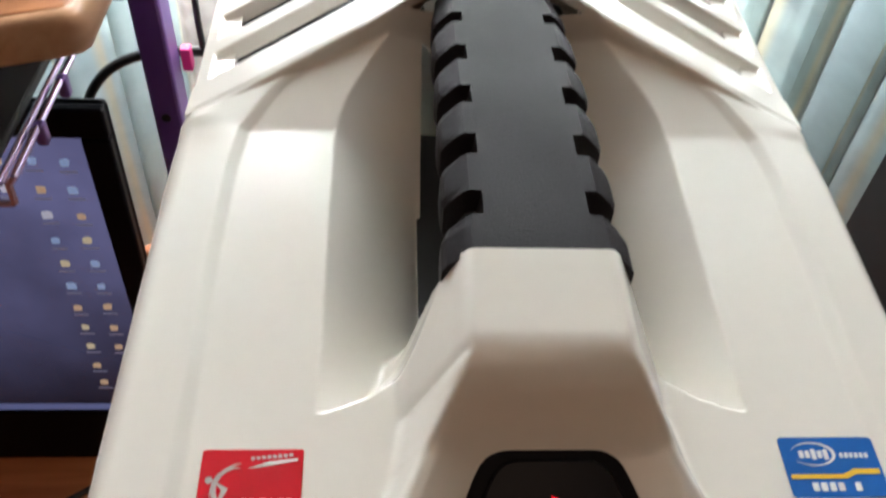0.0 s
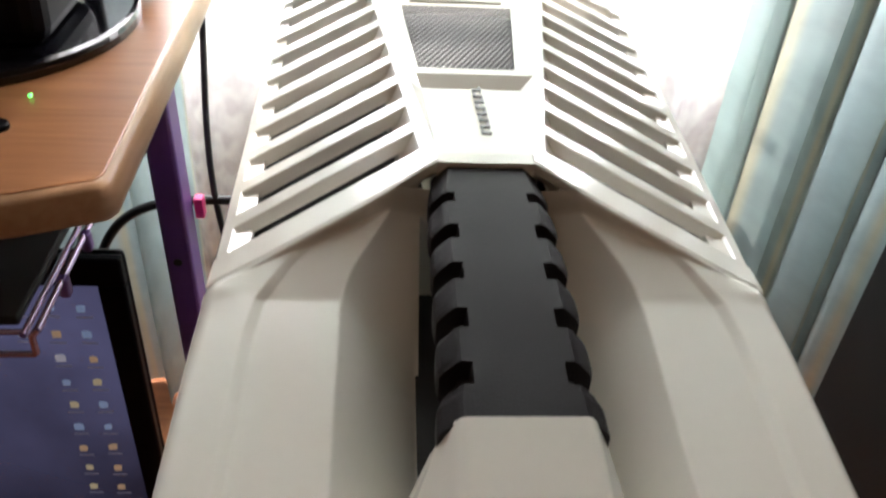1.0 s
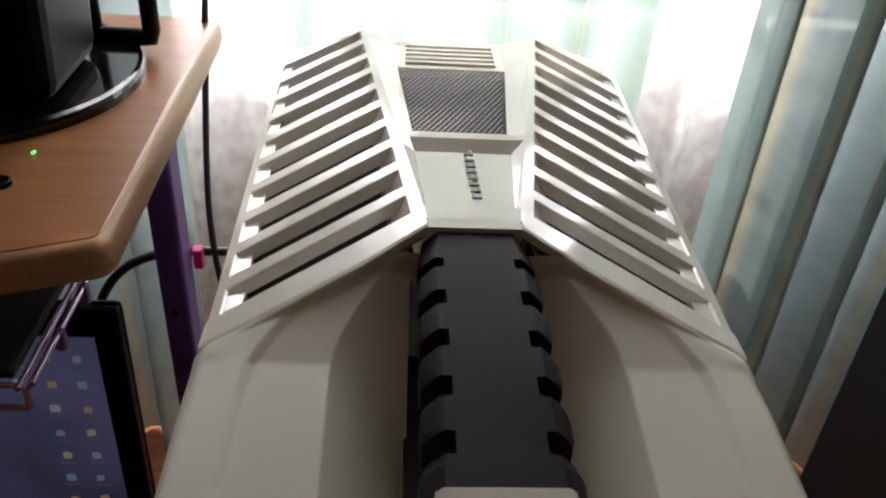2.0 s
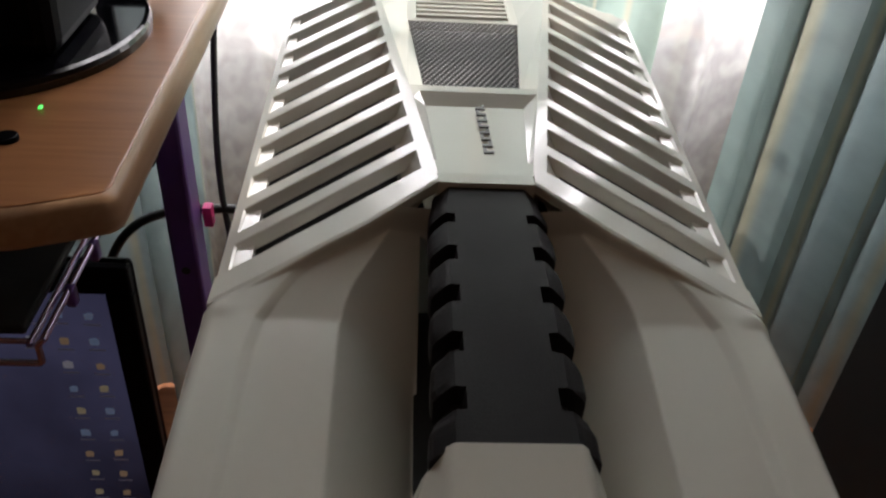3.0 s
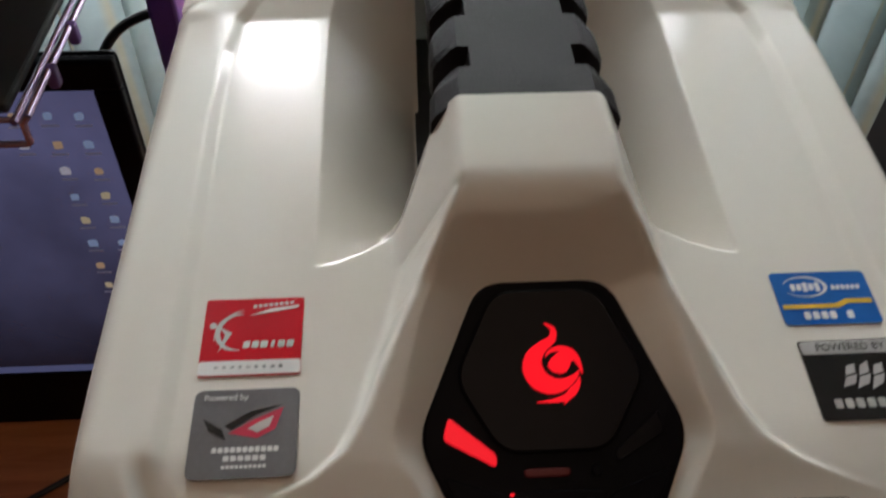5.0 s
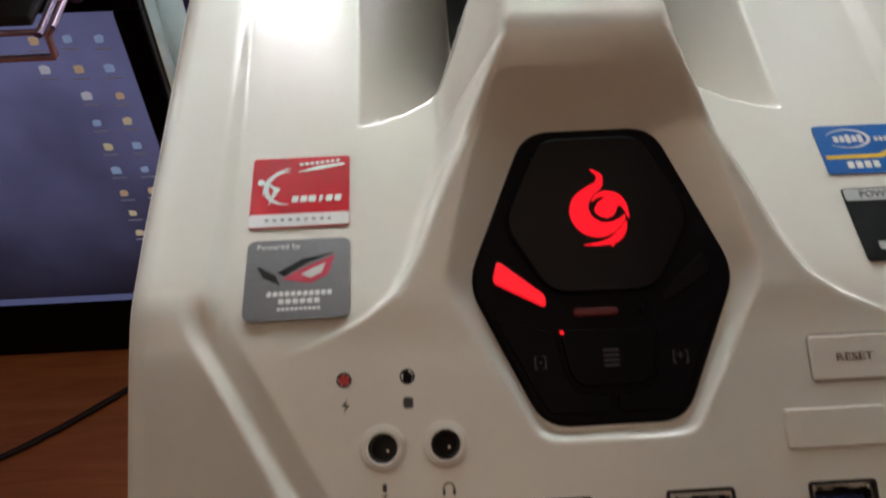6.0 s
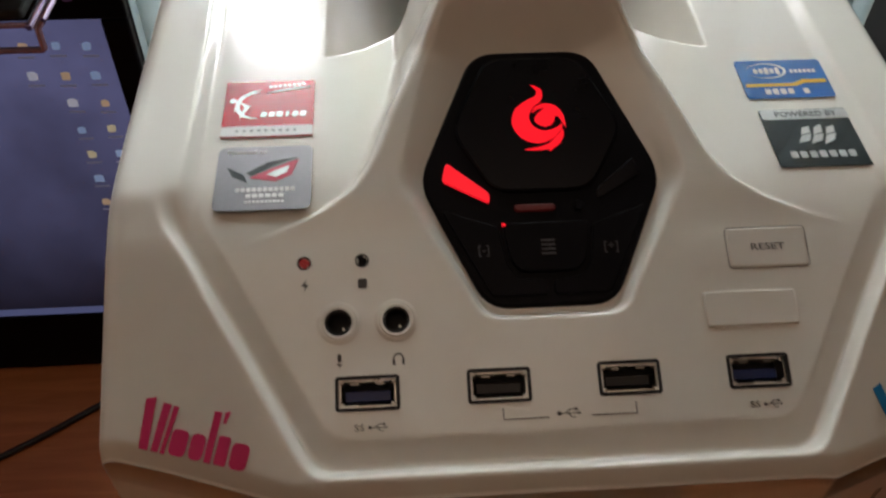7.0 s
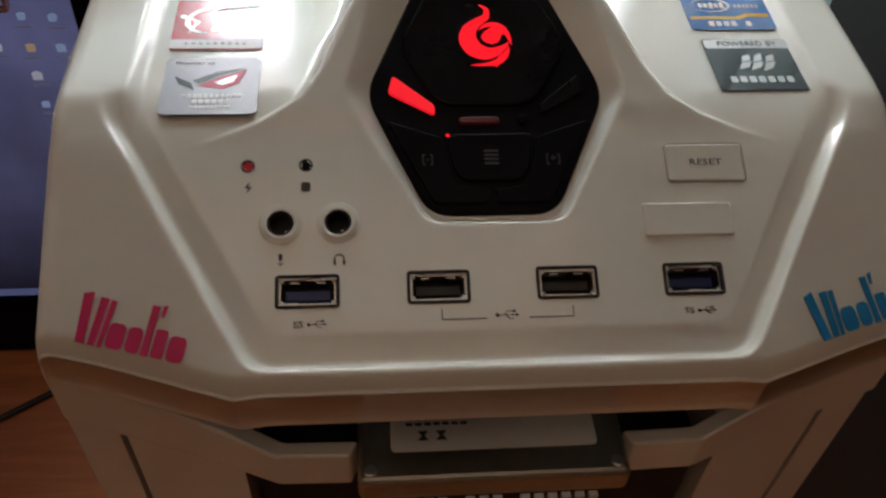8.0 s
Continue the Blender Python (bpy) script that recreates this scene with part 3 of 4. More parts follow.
MESHGREY = mat("grey_painted_mesh", (0.30, 0.30, 0.30), 0.4, metal=0.4)
tagged(part("mesh_grille", bm, MESHGREY, case, "grey hexagonal metal mesh"), kind="stuff")
# raised badge: plain dark blocks where the lettering stands
for k in range(8):
    z = 0.6195 - 0.0008 - 0.0038
    y = 0.2770 + 0.0058 * k
    x = 0.0034 - 0.0002 * k
    boxpart("badge_bar", (x - 0.0023, y, z), (x + 0.0023, y + 0.0020, z + 0.0011), ST_GREY, case, 0.0003)
    boxpart("badge_bar", (x - 0.0023 + 0.0030 * (k % 2), y + 0.0018, z), (x - 0.0008 + 0.0030 * (k % 2), y + 0.0046, z + 0.0011), ST_GREY, case, 0.0003)

# body below the cover
bm = box(bmesh.new(), (-0.1135, 0.0345, 0.03), (0.1135, 0.548, 0.5300), 0.004)
part("steel_body", bm, WHITE, case)
boxpart("rear_cover", (-HW, 0.470, 0.545), (HW, 0.500, 0.598), WHITE, case, 0.004)
for sx in (-1, 1):
    boxpart("side_fairing", (min(sx * 0.0935, sx * HW), 0.19, 0.53), (max(sx * 0.0935, sx * HW), 0.49, 0.5775), WHITE, case, 0.003)
    for y in (0.06, 0.48):
        boxpart("foot", (sx * 0.075 - 0.02, y - 0.025, 0.0), (sx * 0.075 + 0.02, y + 0.025, 0.034), SATINBLACK, case, 0.003)
# front bezel under the lip
boxpart("dock_cavity", (-0.078, 0.006, 0.40), (0.078, 0.029, 0.5455), INNER, case, 0)
boxpart("bezel_back", (-0.1040, 0.0295, 0.03), (0.1040, 0.034, 0.552), WHITE, case, 0.001)
for sx in (-1, 1):
    bm = bmesh.new()
    pts = [(0.0370, -0.0255, 0.499, 0.5130), (0.0560, -0.0250, 0.499, 0.5130), (0.0780, -0.0180, 0.5035, 0.5225), (0.1125, -0.0085, 0.509, 0.5310), (0.1140, 0.03, 0.509, 0.5430)]
    rows = []
    for x, y, a, b in pts:
        rows.append([bm.verts.new((sx * x, y, a)), bm.verts.new((sx * x, y, b)), bm.verts.new((sx * (x - 0.002), y + 0.0045, b)), bm.verts.new((sx * (x - 0.002), y + 0.0045, a))])
    for a, b in zip(rows, rows[1:]):
        for i in range(4):
            bm.faces.new((a[i], a[(i + 1) % 4], b[(i + 1) % 4], b[i]))
    bm.faces.new(rows[0]); bm.faces.new(rows[-1][::-1])
    bmesh.ops.recalc_face_normals(bm, faces=bm.faces)
    bmesh.ops.bevel(bm, geom=bm.edges[:], offset=0.0008, segments=2, profile=0.5, affect='EDGES', clamp_overlap=True)
    part("bezel_arm", bm, WHITE, case)
    bm = bmesh.new()
    prism(bm, [(sx * 0.066, -0.0185), (sx * 0.0975, -0.0100), (sx * 0.0975, 0.02), (sx * 0.066, 0.02)], 0.5045, low=0.05)
    part("front_door_panel", bm, WHITE, case)
    bm = bmesh.new()
    prism(bm, [(sx * 0.0995, -0.0095), (sx * 0.1135, -0.0055), (sx * 0.1150, 0.029), (sx * 0.0995, 0.029)], 0.5105, low=0.05)
    part("front_frame", bm, WHITE, case)
    boxpart("door_gap", (sx * 0.0985 - 0.0015, -0.004, 0.06), (sx * 0.0985 + 0.0015, 0.004, 0.507), INNER, case, 0)
boxpart("drive_bay_front", (-0.0635, -0.0150, 0.06), (0.0635, 0.01, 0.492), INNER, case, 0.001)

# carrying handle, with five notches in each side
bm = bmesh.new()
prof = [(-0.0215, -0.022), (-0.0234, -0.016), (-0.0234, -0.0075), (-0.0222, -0.0052), (-0.0186, -0.0012), (-0.0170, 0.0), (0.0170, 0.0), (0.0186, -0.0012), (0.0222, -0.0052), (0.0234, -0.0075), (0.0234, -0.016), (0.0215, -0.022)]
NOTCH = [0.1314 + 0.0230 * k for k in range(5)]
LONG = [0.0045, 0.0045, 0.0045, 0.0045, 0.0034]
ys = sorted({0.1140 + 0.1335 * i / 60 for i in range(61)} | {c + q * h for c, h in zip(NOTCH, LONG) for q in (-1.12, -1.0, -0.94, -0.4, 0.3, 0.94, 1.0, 1.08)})
rows = []
for y in ys:
    v = (y - 0.1140) / 0.1335
    w = 1.0 - 0.10 * float(sstep(0.84, 1.0, v)) + (0.030 if y < 0.1245 else 0)
    z = 0.6170 + 0.0026 * math.sin(math.pi * v)
    cut, swell = None, 0.0
    for c, h in zip(NOTCH, LONG):
        if abs(y - c) < h * 1.001:
            cut = (y - c) / h
    # the blocks between the notches swell a little in the middle
    gap = min(abs(y - c) for c in NOTCH)
    swell = 0.0007 * float(sstep(0.0045, 0.0075, gap))
    row = []
    for x, dz in prof:
        xx, zz = x * w, z + dz
        if abs(x) > 0.02:
            xx += math.copysign(swell, x)
        if cut is not None and abs(cut) < 0.96 and dz > -0.017:
            floor_z = -0.0072 + 0.0030 * max(0.0, -cut)
            if abs(x) > 0.0172:
                xx = math.copysign(0.0140 + 0.0075 * min(1, -dz / 0.016), x)
                zz = z + min(dz, floor_z - 0.15 * abs(dz))
            else:
                xx = math.copysign(0.0138, x)
        row.append(bm.verts.new((xx, y, zz)))
    rows.append(row)
m_ = len(prof)
for a, b in zip(rows, rows[1:]):
    for i in range(m_):
        bm.faces.new((a[i], a[(i + 1) % m_], b[(i + 1) % m_], b[i]))
bm.faces.new(rows[0][::-1]); bm.faces.new(rows[-1])
handle = part("handle", bm, RUBBER, case, "black rubber carrying handle with side notches")
# black block added in the opening for the dark of the slots beside the handle
boxpart("slot_dark_block", (-0.0275, 0.112, 0.52), (0.0275, 0.242, 0.553), INNER, case, 0)

# hexagonal control panel, in the plane of the sloping face
SLOPE = math.atan(0.5)
def on_io(x, y, lift=0.0):
    """A pose on the sloping face at x, y: z stands off the face."""
    return Matrix.Translation((x, y, io(y))) @ Matrix.Rotation(SLOPE, 4, 'X') @ Matrix.Translation((0, 0, lift))
CS = math.cos(SLOPE)
def face_pts(poly):
    return [(x, (y - 0.037) / CS) for x, y in poly]
panel = part("control_panel", prism(bmesh.new(), soften(face_pts(HEX), 0.006, 5), 0.0, on_io(0, 0.037, -0.0022), 0.0008, -0.004), SATINBLACK, case, "black hexagonal control panel with red backlit emblem")
BUT = [(-0.0225, 0.0510), (-0.0125, 0.0355), (0.0125, 0.0355), (0.0225, 0.0510), (0.0125, 0.0695), (-0.0125, 0.0695)]
part("power_button", prism(bmesh.new(), soften(face_pts(BUT), 0.005, 5), 0.0010, on_io(0, 0.037, -0.0022), 0.0008, -0.001), GLOSSBLACK, panel, "gloss black power button")
def panel_key(name, poly, material, lift=0.0007, r=0.0012, label=""):
    return part(name, prism(bmesh.new(), soften(face_pts(poly), r), lift, on_io(0, 0.037, -0.0022), 0.0003, -0.0005), material, panel, label)
panel_key("light_bar", [(-0.0254, 0.0388), (-0.0136, 0.0330), (-0.0134, 0.0356), (-0.0240, 0.0434)], GLOWRED, label="glowing red light bar")
panel_key("dark_bar", [(0.0136, 0.0330), (0.0254, 0.0388), (0.0240, 0.0434), (0.0134, 0.0356)], GLOSSBLACK)
panel_key("level_strip", [(-0.0075, 0.0310), (0.0028, 0.0310), (0.0028, 0.0326), (-0.0075, 0.0326)], DIMRED, 0.0008)
panel_key("strip_knob", [(0.0076, 0.0306), (0.0100, 0.0306), (0.0100, 0.0330), (0.0076, 0.0330)], SATINBLACK, 0.0011)
panel_key("fan_down_key", [(-0.0146, 0.0116), (-0.0008, 0.0116), (-0.0008, 0.0150), (-0.0080, 0.0158), (-0.0104, 0.0190), (-0.0118, 0.0275), (-0.0258, 0.0318)], SATINBLACK)
panel_key("fan_up_key", [(0.0146, 0.0116), (0.0258, 0.0318), (0.0118, 0.0275), (0.0104, 0.0190), (0.0080, 0.0158), (0.0008, 0.0150), (0.0008, 0.0116)], SATINBLACK)
panel_key("light_key", [(-0.0070, 0.0168), (0.0070, 0.0168), (0.0095, 0.0195), (0.0110, 0.0282), (-0.0110, 0.0282), (-0.0095, 0.0195)], SATINBLACK, 0.0012, 0.002)
words("minus_mark", "[-]", 0.0032, KEYLINE, on_io(-0.0159, 0.0222, -0.0013), panel)
words("plus_mark", "[+]", 0.0032, KEYLINE, on_io(0.0157, 0.0220, -0.0013), panel)
for k in range(4):
    part("light_mark", prism(bmesh.new(), rounded(0.0036, 0.0005, 0.0002, 2), 0.0002, on_io(0, 0.0208 + 0.0010 * k, -0.0009)), KEYLINE, panel)
part("red_pilot", prism(bmesh.new(), rounded(0.0010, 0.0008, 0.0003, 2), 0.0003, on_io(-0.0106, 0.0278, -0.0013)), GLOWRED, panel)

# glowing swirl emblem, as plain curved blades
def blade(pts, widths, material, parent, lift=0.0):
    """A curved blade along a smooth line through pts (millimetres from the emblem's middle)."""
    P = [Vector((x, y, 0)) for x, y in pts]
    line, wid = [], []
    for i in range(len(P) - 1):
        p0, p1, p2, p3 = P[max(i - 1, 0)], P[i], P[i + 1], P[min(i + 2, len(P) - 1)]
        for k in range(6):
            u = k / 6
            line.append(0.5 * (2 * p1 + (p2 - p0) * u + (2 * p0 - 5 * p1 + 4 * p2 - p3) * u * u + (3 * p1 - 3 * p2 + p3 - p0) * u ** 3))
            wid.append(widths[i] + (widths[i + 1] - widths[i]) * u)
    line.append(P[-1]); wid.append(widths[-1])
    bm = bmesh.new()
    m = on_io(0.0009, 0.0532, -0.00105 + lift)
    L, R = [], []
    for i, (p, w) in enumerate(zip(line, wid)):
        d = (line[min(i + 1, len(line) - 1)] - line[max(i - 1, 0)]).normalized()
        n_ = Vector((-d.y, d.x, 0)) * max(w, 0.05) / 2
        L.append(bm.verts.new(m @ ((p + n_) * 0.001))); R.append(bm.verts.new(m @ ((p - n_) * 0.001)))
    for i in range(len(line) - 1):
        bm.faces.new((L[i], L[i + 1], R[i + 1], R[i]))
    bmesh.ops.solidify(bm, geom=bm.faces[:], thickness=0.0002)
    return part("emblem_blade", bm, material, parent)
blade([(-1.7, 9.8), (0.35, 8.2), (0.0, 5.9), (-2.4, 4.2), (-4.5, 1.8), (-4.9, -1.0), (-3.4, -3.6), (-0.6, -4.9), (2.2, -4.5), (4.6, -3.0), (5.7, -1.6)],
      [0.1, 1.3, 1.9, 2.6, 4.0, 4.8, 4.7, 3.9, 2.6, 1.3, 0.2], GLOWRED, panel)
blade([(-1.4, -0.3), (-0.3, -0.2), (1.2, 0.0), (2.7, 0.1), (3.9, 0.2)], [0.4, 3.4, 4.7, 3.8, 0.4], GLOWRED, panel, 0.00003)
blade([(0.4, 2.0), (2.0, 2.4), (3.4, 1.9), (4.4, 0.6)], [0.3, 1.3, 1.8, 0.6], GLOWRED, panel, 0.00006)
blade([(-1.8, 1.9), (-0.6, 3.1), (1.6, 3.6), (4.0, 2.8), (5.6, 0.6), (6.5, -2.6)], [0.3, 0.9, 1.4, 1.7, 1.4, 0.1], GLOWRED, panel, 0.00009)
blade([(5.7, -3.0), (5.2, -4.6), (4.0, -6.2), (2.3, -7.6), (-0.8, -8.3), (-4.6, -8.5)], [0.2, 1.2, 2.0, 1.7, 0.9, 0.1], GLOWRED, panel, 0.00003)
blade([(3.4, -7.0), (2.4, -8.2), (1.8, -9.2)], [1.0, 0.8, 0.1], GLOWRED, panel, 0.00006)

# sockets, lamps and buttons of the sloping face
def socket_ring(name, w, h, r, thick, z0, z1, m, material, parent, label=""):
    """A rounded rectangular frame, w by h outside."""
    bm = bmesh.new()
    o, q = rounded(w, h, r, 4), rounded(w - 2 * thick, h - 2 * thick, max(r - thick, 0.0001), 4)
    rows = [[bm.verts.new((x, y, z)) for x, y in p] for p, z in ((o, z0), (o, z1), (q, z1), (q, z0))]
    n_ = len(o)
    for r0, r1 in zip(rows, rows[1:]):
        for i in range(n_):
            bm.faces.new((r0[i], r0[(i + 1) % n_], r1[(i + 1) % n_], r1[i]))
    bm.transform(m)
    return part(name, bm, material, parent, label)
for n_, (ux, uy) in enumerate(USB):
    blue = n_ in (0, 3)
    m = on_io(ux, uy)
    port = socket_ring("usb_port", 0.0149, 0.0081, 0.0009, 0.0008, -0.004, 0.0002, m, INNER, case, "black socket with blue tongue" if blue else "black socket with dark tongue")
    socket_ring("metal_shell", 0.0130, 0.0062, 0.0007, 0.00032, -0.005, -0.0004, m, METAL, port)
    for kx in (-1, 1):
        # shell springs at the top and folded lips in the corners
        bm = box(bmesh.new(), (kx * 0.0030 - 0.0011, 0.0021, -0.003), (kx * 0.0030 + 0.0011, 0.0025, -0.0006), 0.0001)
        bm.transform(m)
        part("contact_spring", bm, METAL, port)
        for ky in (-1, 1):
            bm = box(bmesh.new(), (kx * 0.0059 - 0.0006, ky * 0.0026 - 0.0006, -0.002), (kx * 0.0059 + 0.0006, ky * 0.0026 + 0.0006, -0.0002), 0.0004)
            bm.transform(m)
            part("shell_lip", bm, METAL, port)
    bm = box(bmesh.new(), (-0.0053, -0.0016, -0.006), (0.0053, 0.0008, -0.0022), 0.0002)
    bm.transform(m)
    part("tongue", bm, BLUEUSB if blue else DARKUSB, port)
    bm = box(bmesh.new(), (-0.0072, -0.0038, -0.010), (0.0072, 0.0038, -0.0065))
    bm.transform(m)
    part("socket_back", bm, INNER, port)

def ring(name, r0, r1, z0, z1, m, material, parent, seg=28):
    bm = bmesh.new()
    prof = ((r0, z0), (r0, z1), ((r0 + r1) / 2, z1 + (r1 - r0) * 0.12), (r1, z1), (r1, z0))
    vs = [[bm.verts.new((r * math.cos(2 * math.pi * i / seg), r * math.sin(2 * math.pi * i / seg), z)) for r, z in prof] for i in range(seg)]
    for i in range(seg):
        for k in range(len(prof) - 1):
            bm.faces.new((vs[i][k], vs[(i + 1) % seg][k], vs[(i + 1) % seg][k + 1], vs[i][k + 1]))
    bm.transform(m)
    return part(name, bm, material, parent, smooth=False)
def disc(name, r, z0, z1, m, material, parent, seg=24, bevel=0.0):
    pts = [(r * math.cos(2 * math.pi * i / seg), r * math.sin(2 * math.pi * i / seg)) for i in range(seg)]
    return part(name, prism(bmesh.new(), pts, z1, m, bevel, z0), material, parent)
for jx, jy in JACK:
    m = on_io(jx, jy)
    jack = ring("audio_jack", 0.0036, 0.0052, -0.002, 0.0002, m, WHITE, case)
    ring("jack_collar", 0.0032, 0.0042, -0.003, 0.0006, m, WHITE, jack)
    ring("jack_sleeve", 0.0026, 0.0033, -0.004, 0.0004, m, INNER, jack)
    disc("jack_bottom", 0.0032, -0.008, -0.005, m, INNER, jack)
    disc("jack_contact", 0.0003, -0.0048, -0.0044, m @ Matrix.Translation((0.0008, -0.0006, 0)), METAL, jack, 10)
for n_, (jx, jy) in enumerate(LAMP):
    m = on_io(jx, jy)
    lamp = ring("status_lamp", 0.0013, 0.0017, -0.002, 0.00005, m, INNER, case)
    disc("lamp_lens", 0.0014, -0.003, -0.0003, m, mat("red_led_lens", (0.10, 0.008, 0.010), 0.25, emit=(1, 0.02, 0.03), power=0.03) if n_ == 0 else SATINBLACK, lamp, bevel=0.0003)
# printed marks as plain small shapes
def mark(poly, m, material=INK, name="printed_mark", parent=None):
    return part(name, prism(bmesh.new(), poly, 0.00012, m), material, parent or case)
m = on_io(-0.0594, 0.0155)
mark([(0.0004, 0.0015), (-0.0009, -0.0001), (0.0, -0.0001), (-0.0004, -0.0015), (0.0009, 0.0002), (0.0, 0.0002)], m)
mark(rounded(0.0022, 0.0024, 0.0006), on_io(-0.0457, 0.0155))
m = on_io(-0.0515, -0.0008)
mark(rounded(0.0009, 0.0018, 0.0004), m @ Matrix.Translation((0, 0.0005, 0)))
mark([(-0.0009, -0.0002), (-0.0006, -0.0009), (0.0006, -0.0009), (0.0009, -0.0002), (0.0005, -0.0012), (-0.0005, -0.0012)], m)
mark([(-0.0001, -0.0018), (0.0001, -0.0018), (0.0001, -0.001), (-0.0001, -0.001)], m)
m = on_io(-0.0378, -0.0010)
mark([(1.0 * 0.0013 * math.cos(radians(a)), 0.0013 * math.sin(radians(a))) for a in range(-30, 211, 20)] +
     [(0.00095 * math.cos(radians(a)), 0.00095 * math.sin(radians(a))) for a in range(210, -31, -20)], m)
for sx in (-1, 1):
    mark(rounded(0.0006, 0.0013, 0.0002, 2, sx * 0.0011, -0.0008), m)
def trident(m):
    mark([(-0.0026, -0.00012), (0.0018, -0.00012), (0.0018, -0.0004), (0.0026, 0.0), (0.0018, 0.0004), (0.0018, 0.00012), (-0.0026, 0.00012)], m)
    mark(rounded(0.0010, 0.0010, 0.0005, 4, -0.0026, 0), m)
    mark([(-0.0012, 0.0001), (-0.0002, 0.0010), (0.0012, 0.0010), (0.0012, 0.0008), (0.0, 0.0008), (-0.0009, 0.0001)], m)
    mark([(-0.0006, -0.0001), (0.0002, -0.0010), (0.0012, -0.0010), (0.0012, -0.0008), (0.0003, -0.0008), (-0.0003, -0.0001)], m)
    mark(rounded(0.0007, 0.0007, 0.0002, 2, 0.0014, 0.0009), m)
trident(on_io(0.0013, -0.0140))
for ux, uy in (USB[0], USB[3]):
    trident(on_io(ux + 0.0024, uy - 0.0070) @ Matrix.Diagonal((0.8, 0.8, 1, 1)))
    words("speed_mark", "SS", 0.0024, INK, on_io(ux - 0.0021, uy - 0.0070, 0.00005) @ Matrix.Diagonal((1.1, 0.85, 1, 1)), case)
for sx in (-1, 1):
    m = on_io(0.0013 + sx * 0.0155, -0.0138)
    mark([(-0.00012, -0.0008), (0.00012, -0.0008), (0.00012, 0.0016), (-0.00012, 0.0016)], m)
    mark([(0.0, -0.00105), (-sx * 0.0105, -0.00105), (-sx * 0.0105, -0.0008), (0.0, -0.0008)][::sx], m)
# shade of the groove round the reset button, coloured as a flat grey plate
GROOVE_SHADE = mat("groove_shade_grey", (0.30, 0.28, 0.25), 0.5)
btn = part("reset_button", prism(bmesh.new(), rounded(0.0200, 0.0102, 0.0010, 4), 0.0004, on_io(0.0540, 0.0199), 0.0005, -0.002), WHITE, case)
part("gap_shade", prism(bmesh.new(), rounded(0.0206, 0.0108, 0.0013, 4), 0.00008, on_io(0.0540, 0.0199)), GROOVE_SHADE, btn)
words("reset_word", "RESET", 0.0024, INK, on_io(0.0540, 0.0199, 0.00045) @ Matrix.Diagonal((1.35, 1, 1, 1)), btn)
btn = part("blank_button", prism(bmesh.new(), rounded(0.0228, 0.0088, 0.0010, 4), 0.0005, on_io(0.0476, 0.0064), 0.0005, -0.002), WHITE, case)

# ---- stickers lying on the decks ----
DS = math.atan(0.105)
def on_deck(x, y):
    return Matrix.Translation((x, y, deck(y) + 0.0003)) @ Matrix.Rotation(DS, 4, 'X')
def sticker(name, label, x, y, w, h, r, material, shear=0.0):
    base = part(name, prism(bmesh.new(), rounded(w, h, r, 4, 0, 0, shear), 0.00012, on_deck(x, y), 0.00004), material)
    return tagged(base, label, "sticker", "case stickers")
L1 = Matrix.Translation((0, 0, 0.00015))
def print_on(st, m, poly, material, name="print"):
    return part(name, prism(bmesh.new(), poly, 0.00008, m), material, st)
def arc(r, w, a0, a1, cx, cy, n=14, sy=1.0):
    o = [(cx + r * math.cos(radians(a0 + (a1 - a0) * i / n)), cy + sy * r * math.sin(radians(a0 + (a1 - a0) * i / n))) for i in range(n + 1)]
    i_ = [(cx + (r - w * math.sin(math.pi * (i + 0.3) / (n + 0.6))) * math.cos(radians(a0 + (a1 - a0) * i / n)),
           cy + sy * (r - w * math.sin(math.pi * (i + 0.3) / (n + 0.6))) * math.sin(radians(a0 + (a1 - a0) * i / n))) for i in range(n + 1)]
    return o + i_[::-1]

sx_, sy_ = -0.0704, 0.0692
m = on_deck(sx_, sy_) @ L1
st = sticker("red_sticker", "red and white foil sticker with a silver emblem", sx_, sy_, 0.0243, 0.0220, 0.0008, ST_RED)
print_on(st, m, rounded(0.0242, 0.0038, 0.0006, 3, 0, -0.0087), ST_WHITE, "white_band")
print_on(st, m, arc(0.0052, 0.0013, 75, 285, -0.0040, 0.0012), ST_SILVER, "emblem_arc")
print_on(st, m, arc(0.0075, 0.0008, 95, 190, -0.0018, 0.0000), ST_SILVER, "emblem_arc")
print_on(st, m, rounded(0.0018, 0.0018, 0.0009, 4, -0.0098, 0.0032), ST_SILVER, "emblem_dot")
print_on(st, m, [(-0.0085, 0.0030), (-0.0050, 0.0010), (-0.0078, -0.0042), (-0.0066, 0.0006)][::-1], ST_SILVER, "emblem_limb")
for k, w in enumerate((0.0016, 0.0016, 0.0018, 0.0008, 0.0016, 0.0016)):
    print_on(st, m, rounded(w, 0.0019, 0.0003, 2, -0.0012 + 0.0021 * k, -0.0024, 0.15), ST_SILVER, "letter_bar")
print_on(st, m, [(-0.0010, 0.0060), (0.0040, 0.0078), (0.0108, 0.0086), (0.0108, 0.0080), (0.0045, 0.0068)][::-1], ST_WHITE, "swoosh")
for k in range(9):
    print_on(st, m, rounded(0.0009, 0.0009, 0.0001, 1, -0.0078 + 0.0019 * k, -0.0087), KEYLINE, "small_bar")
for k in range(8):
    print_on(st, m, rounded(0.0009, 0.0008, 0.0001, 1, 0.0 + 0.0013 * k, 0.0086 + 0.00012 * k), ST_SILVER, "small_bar")

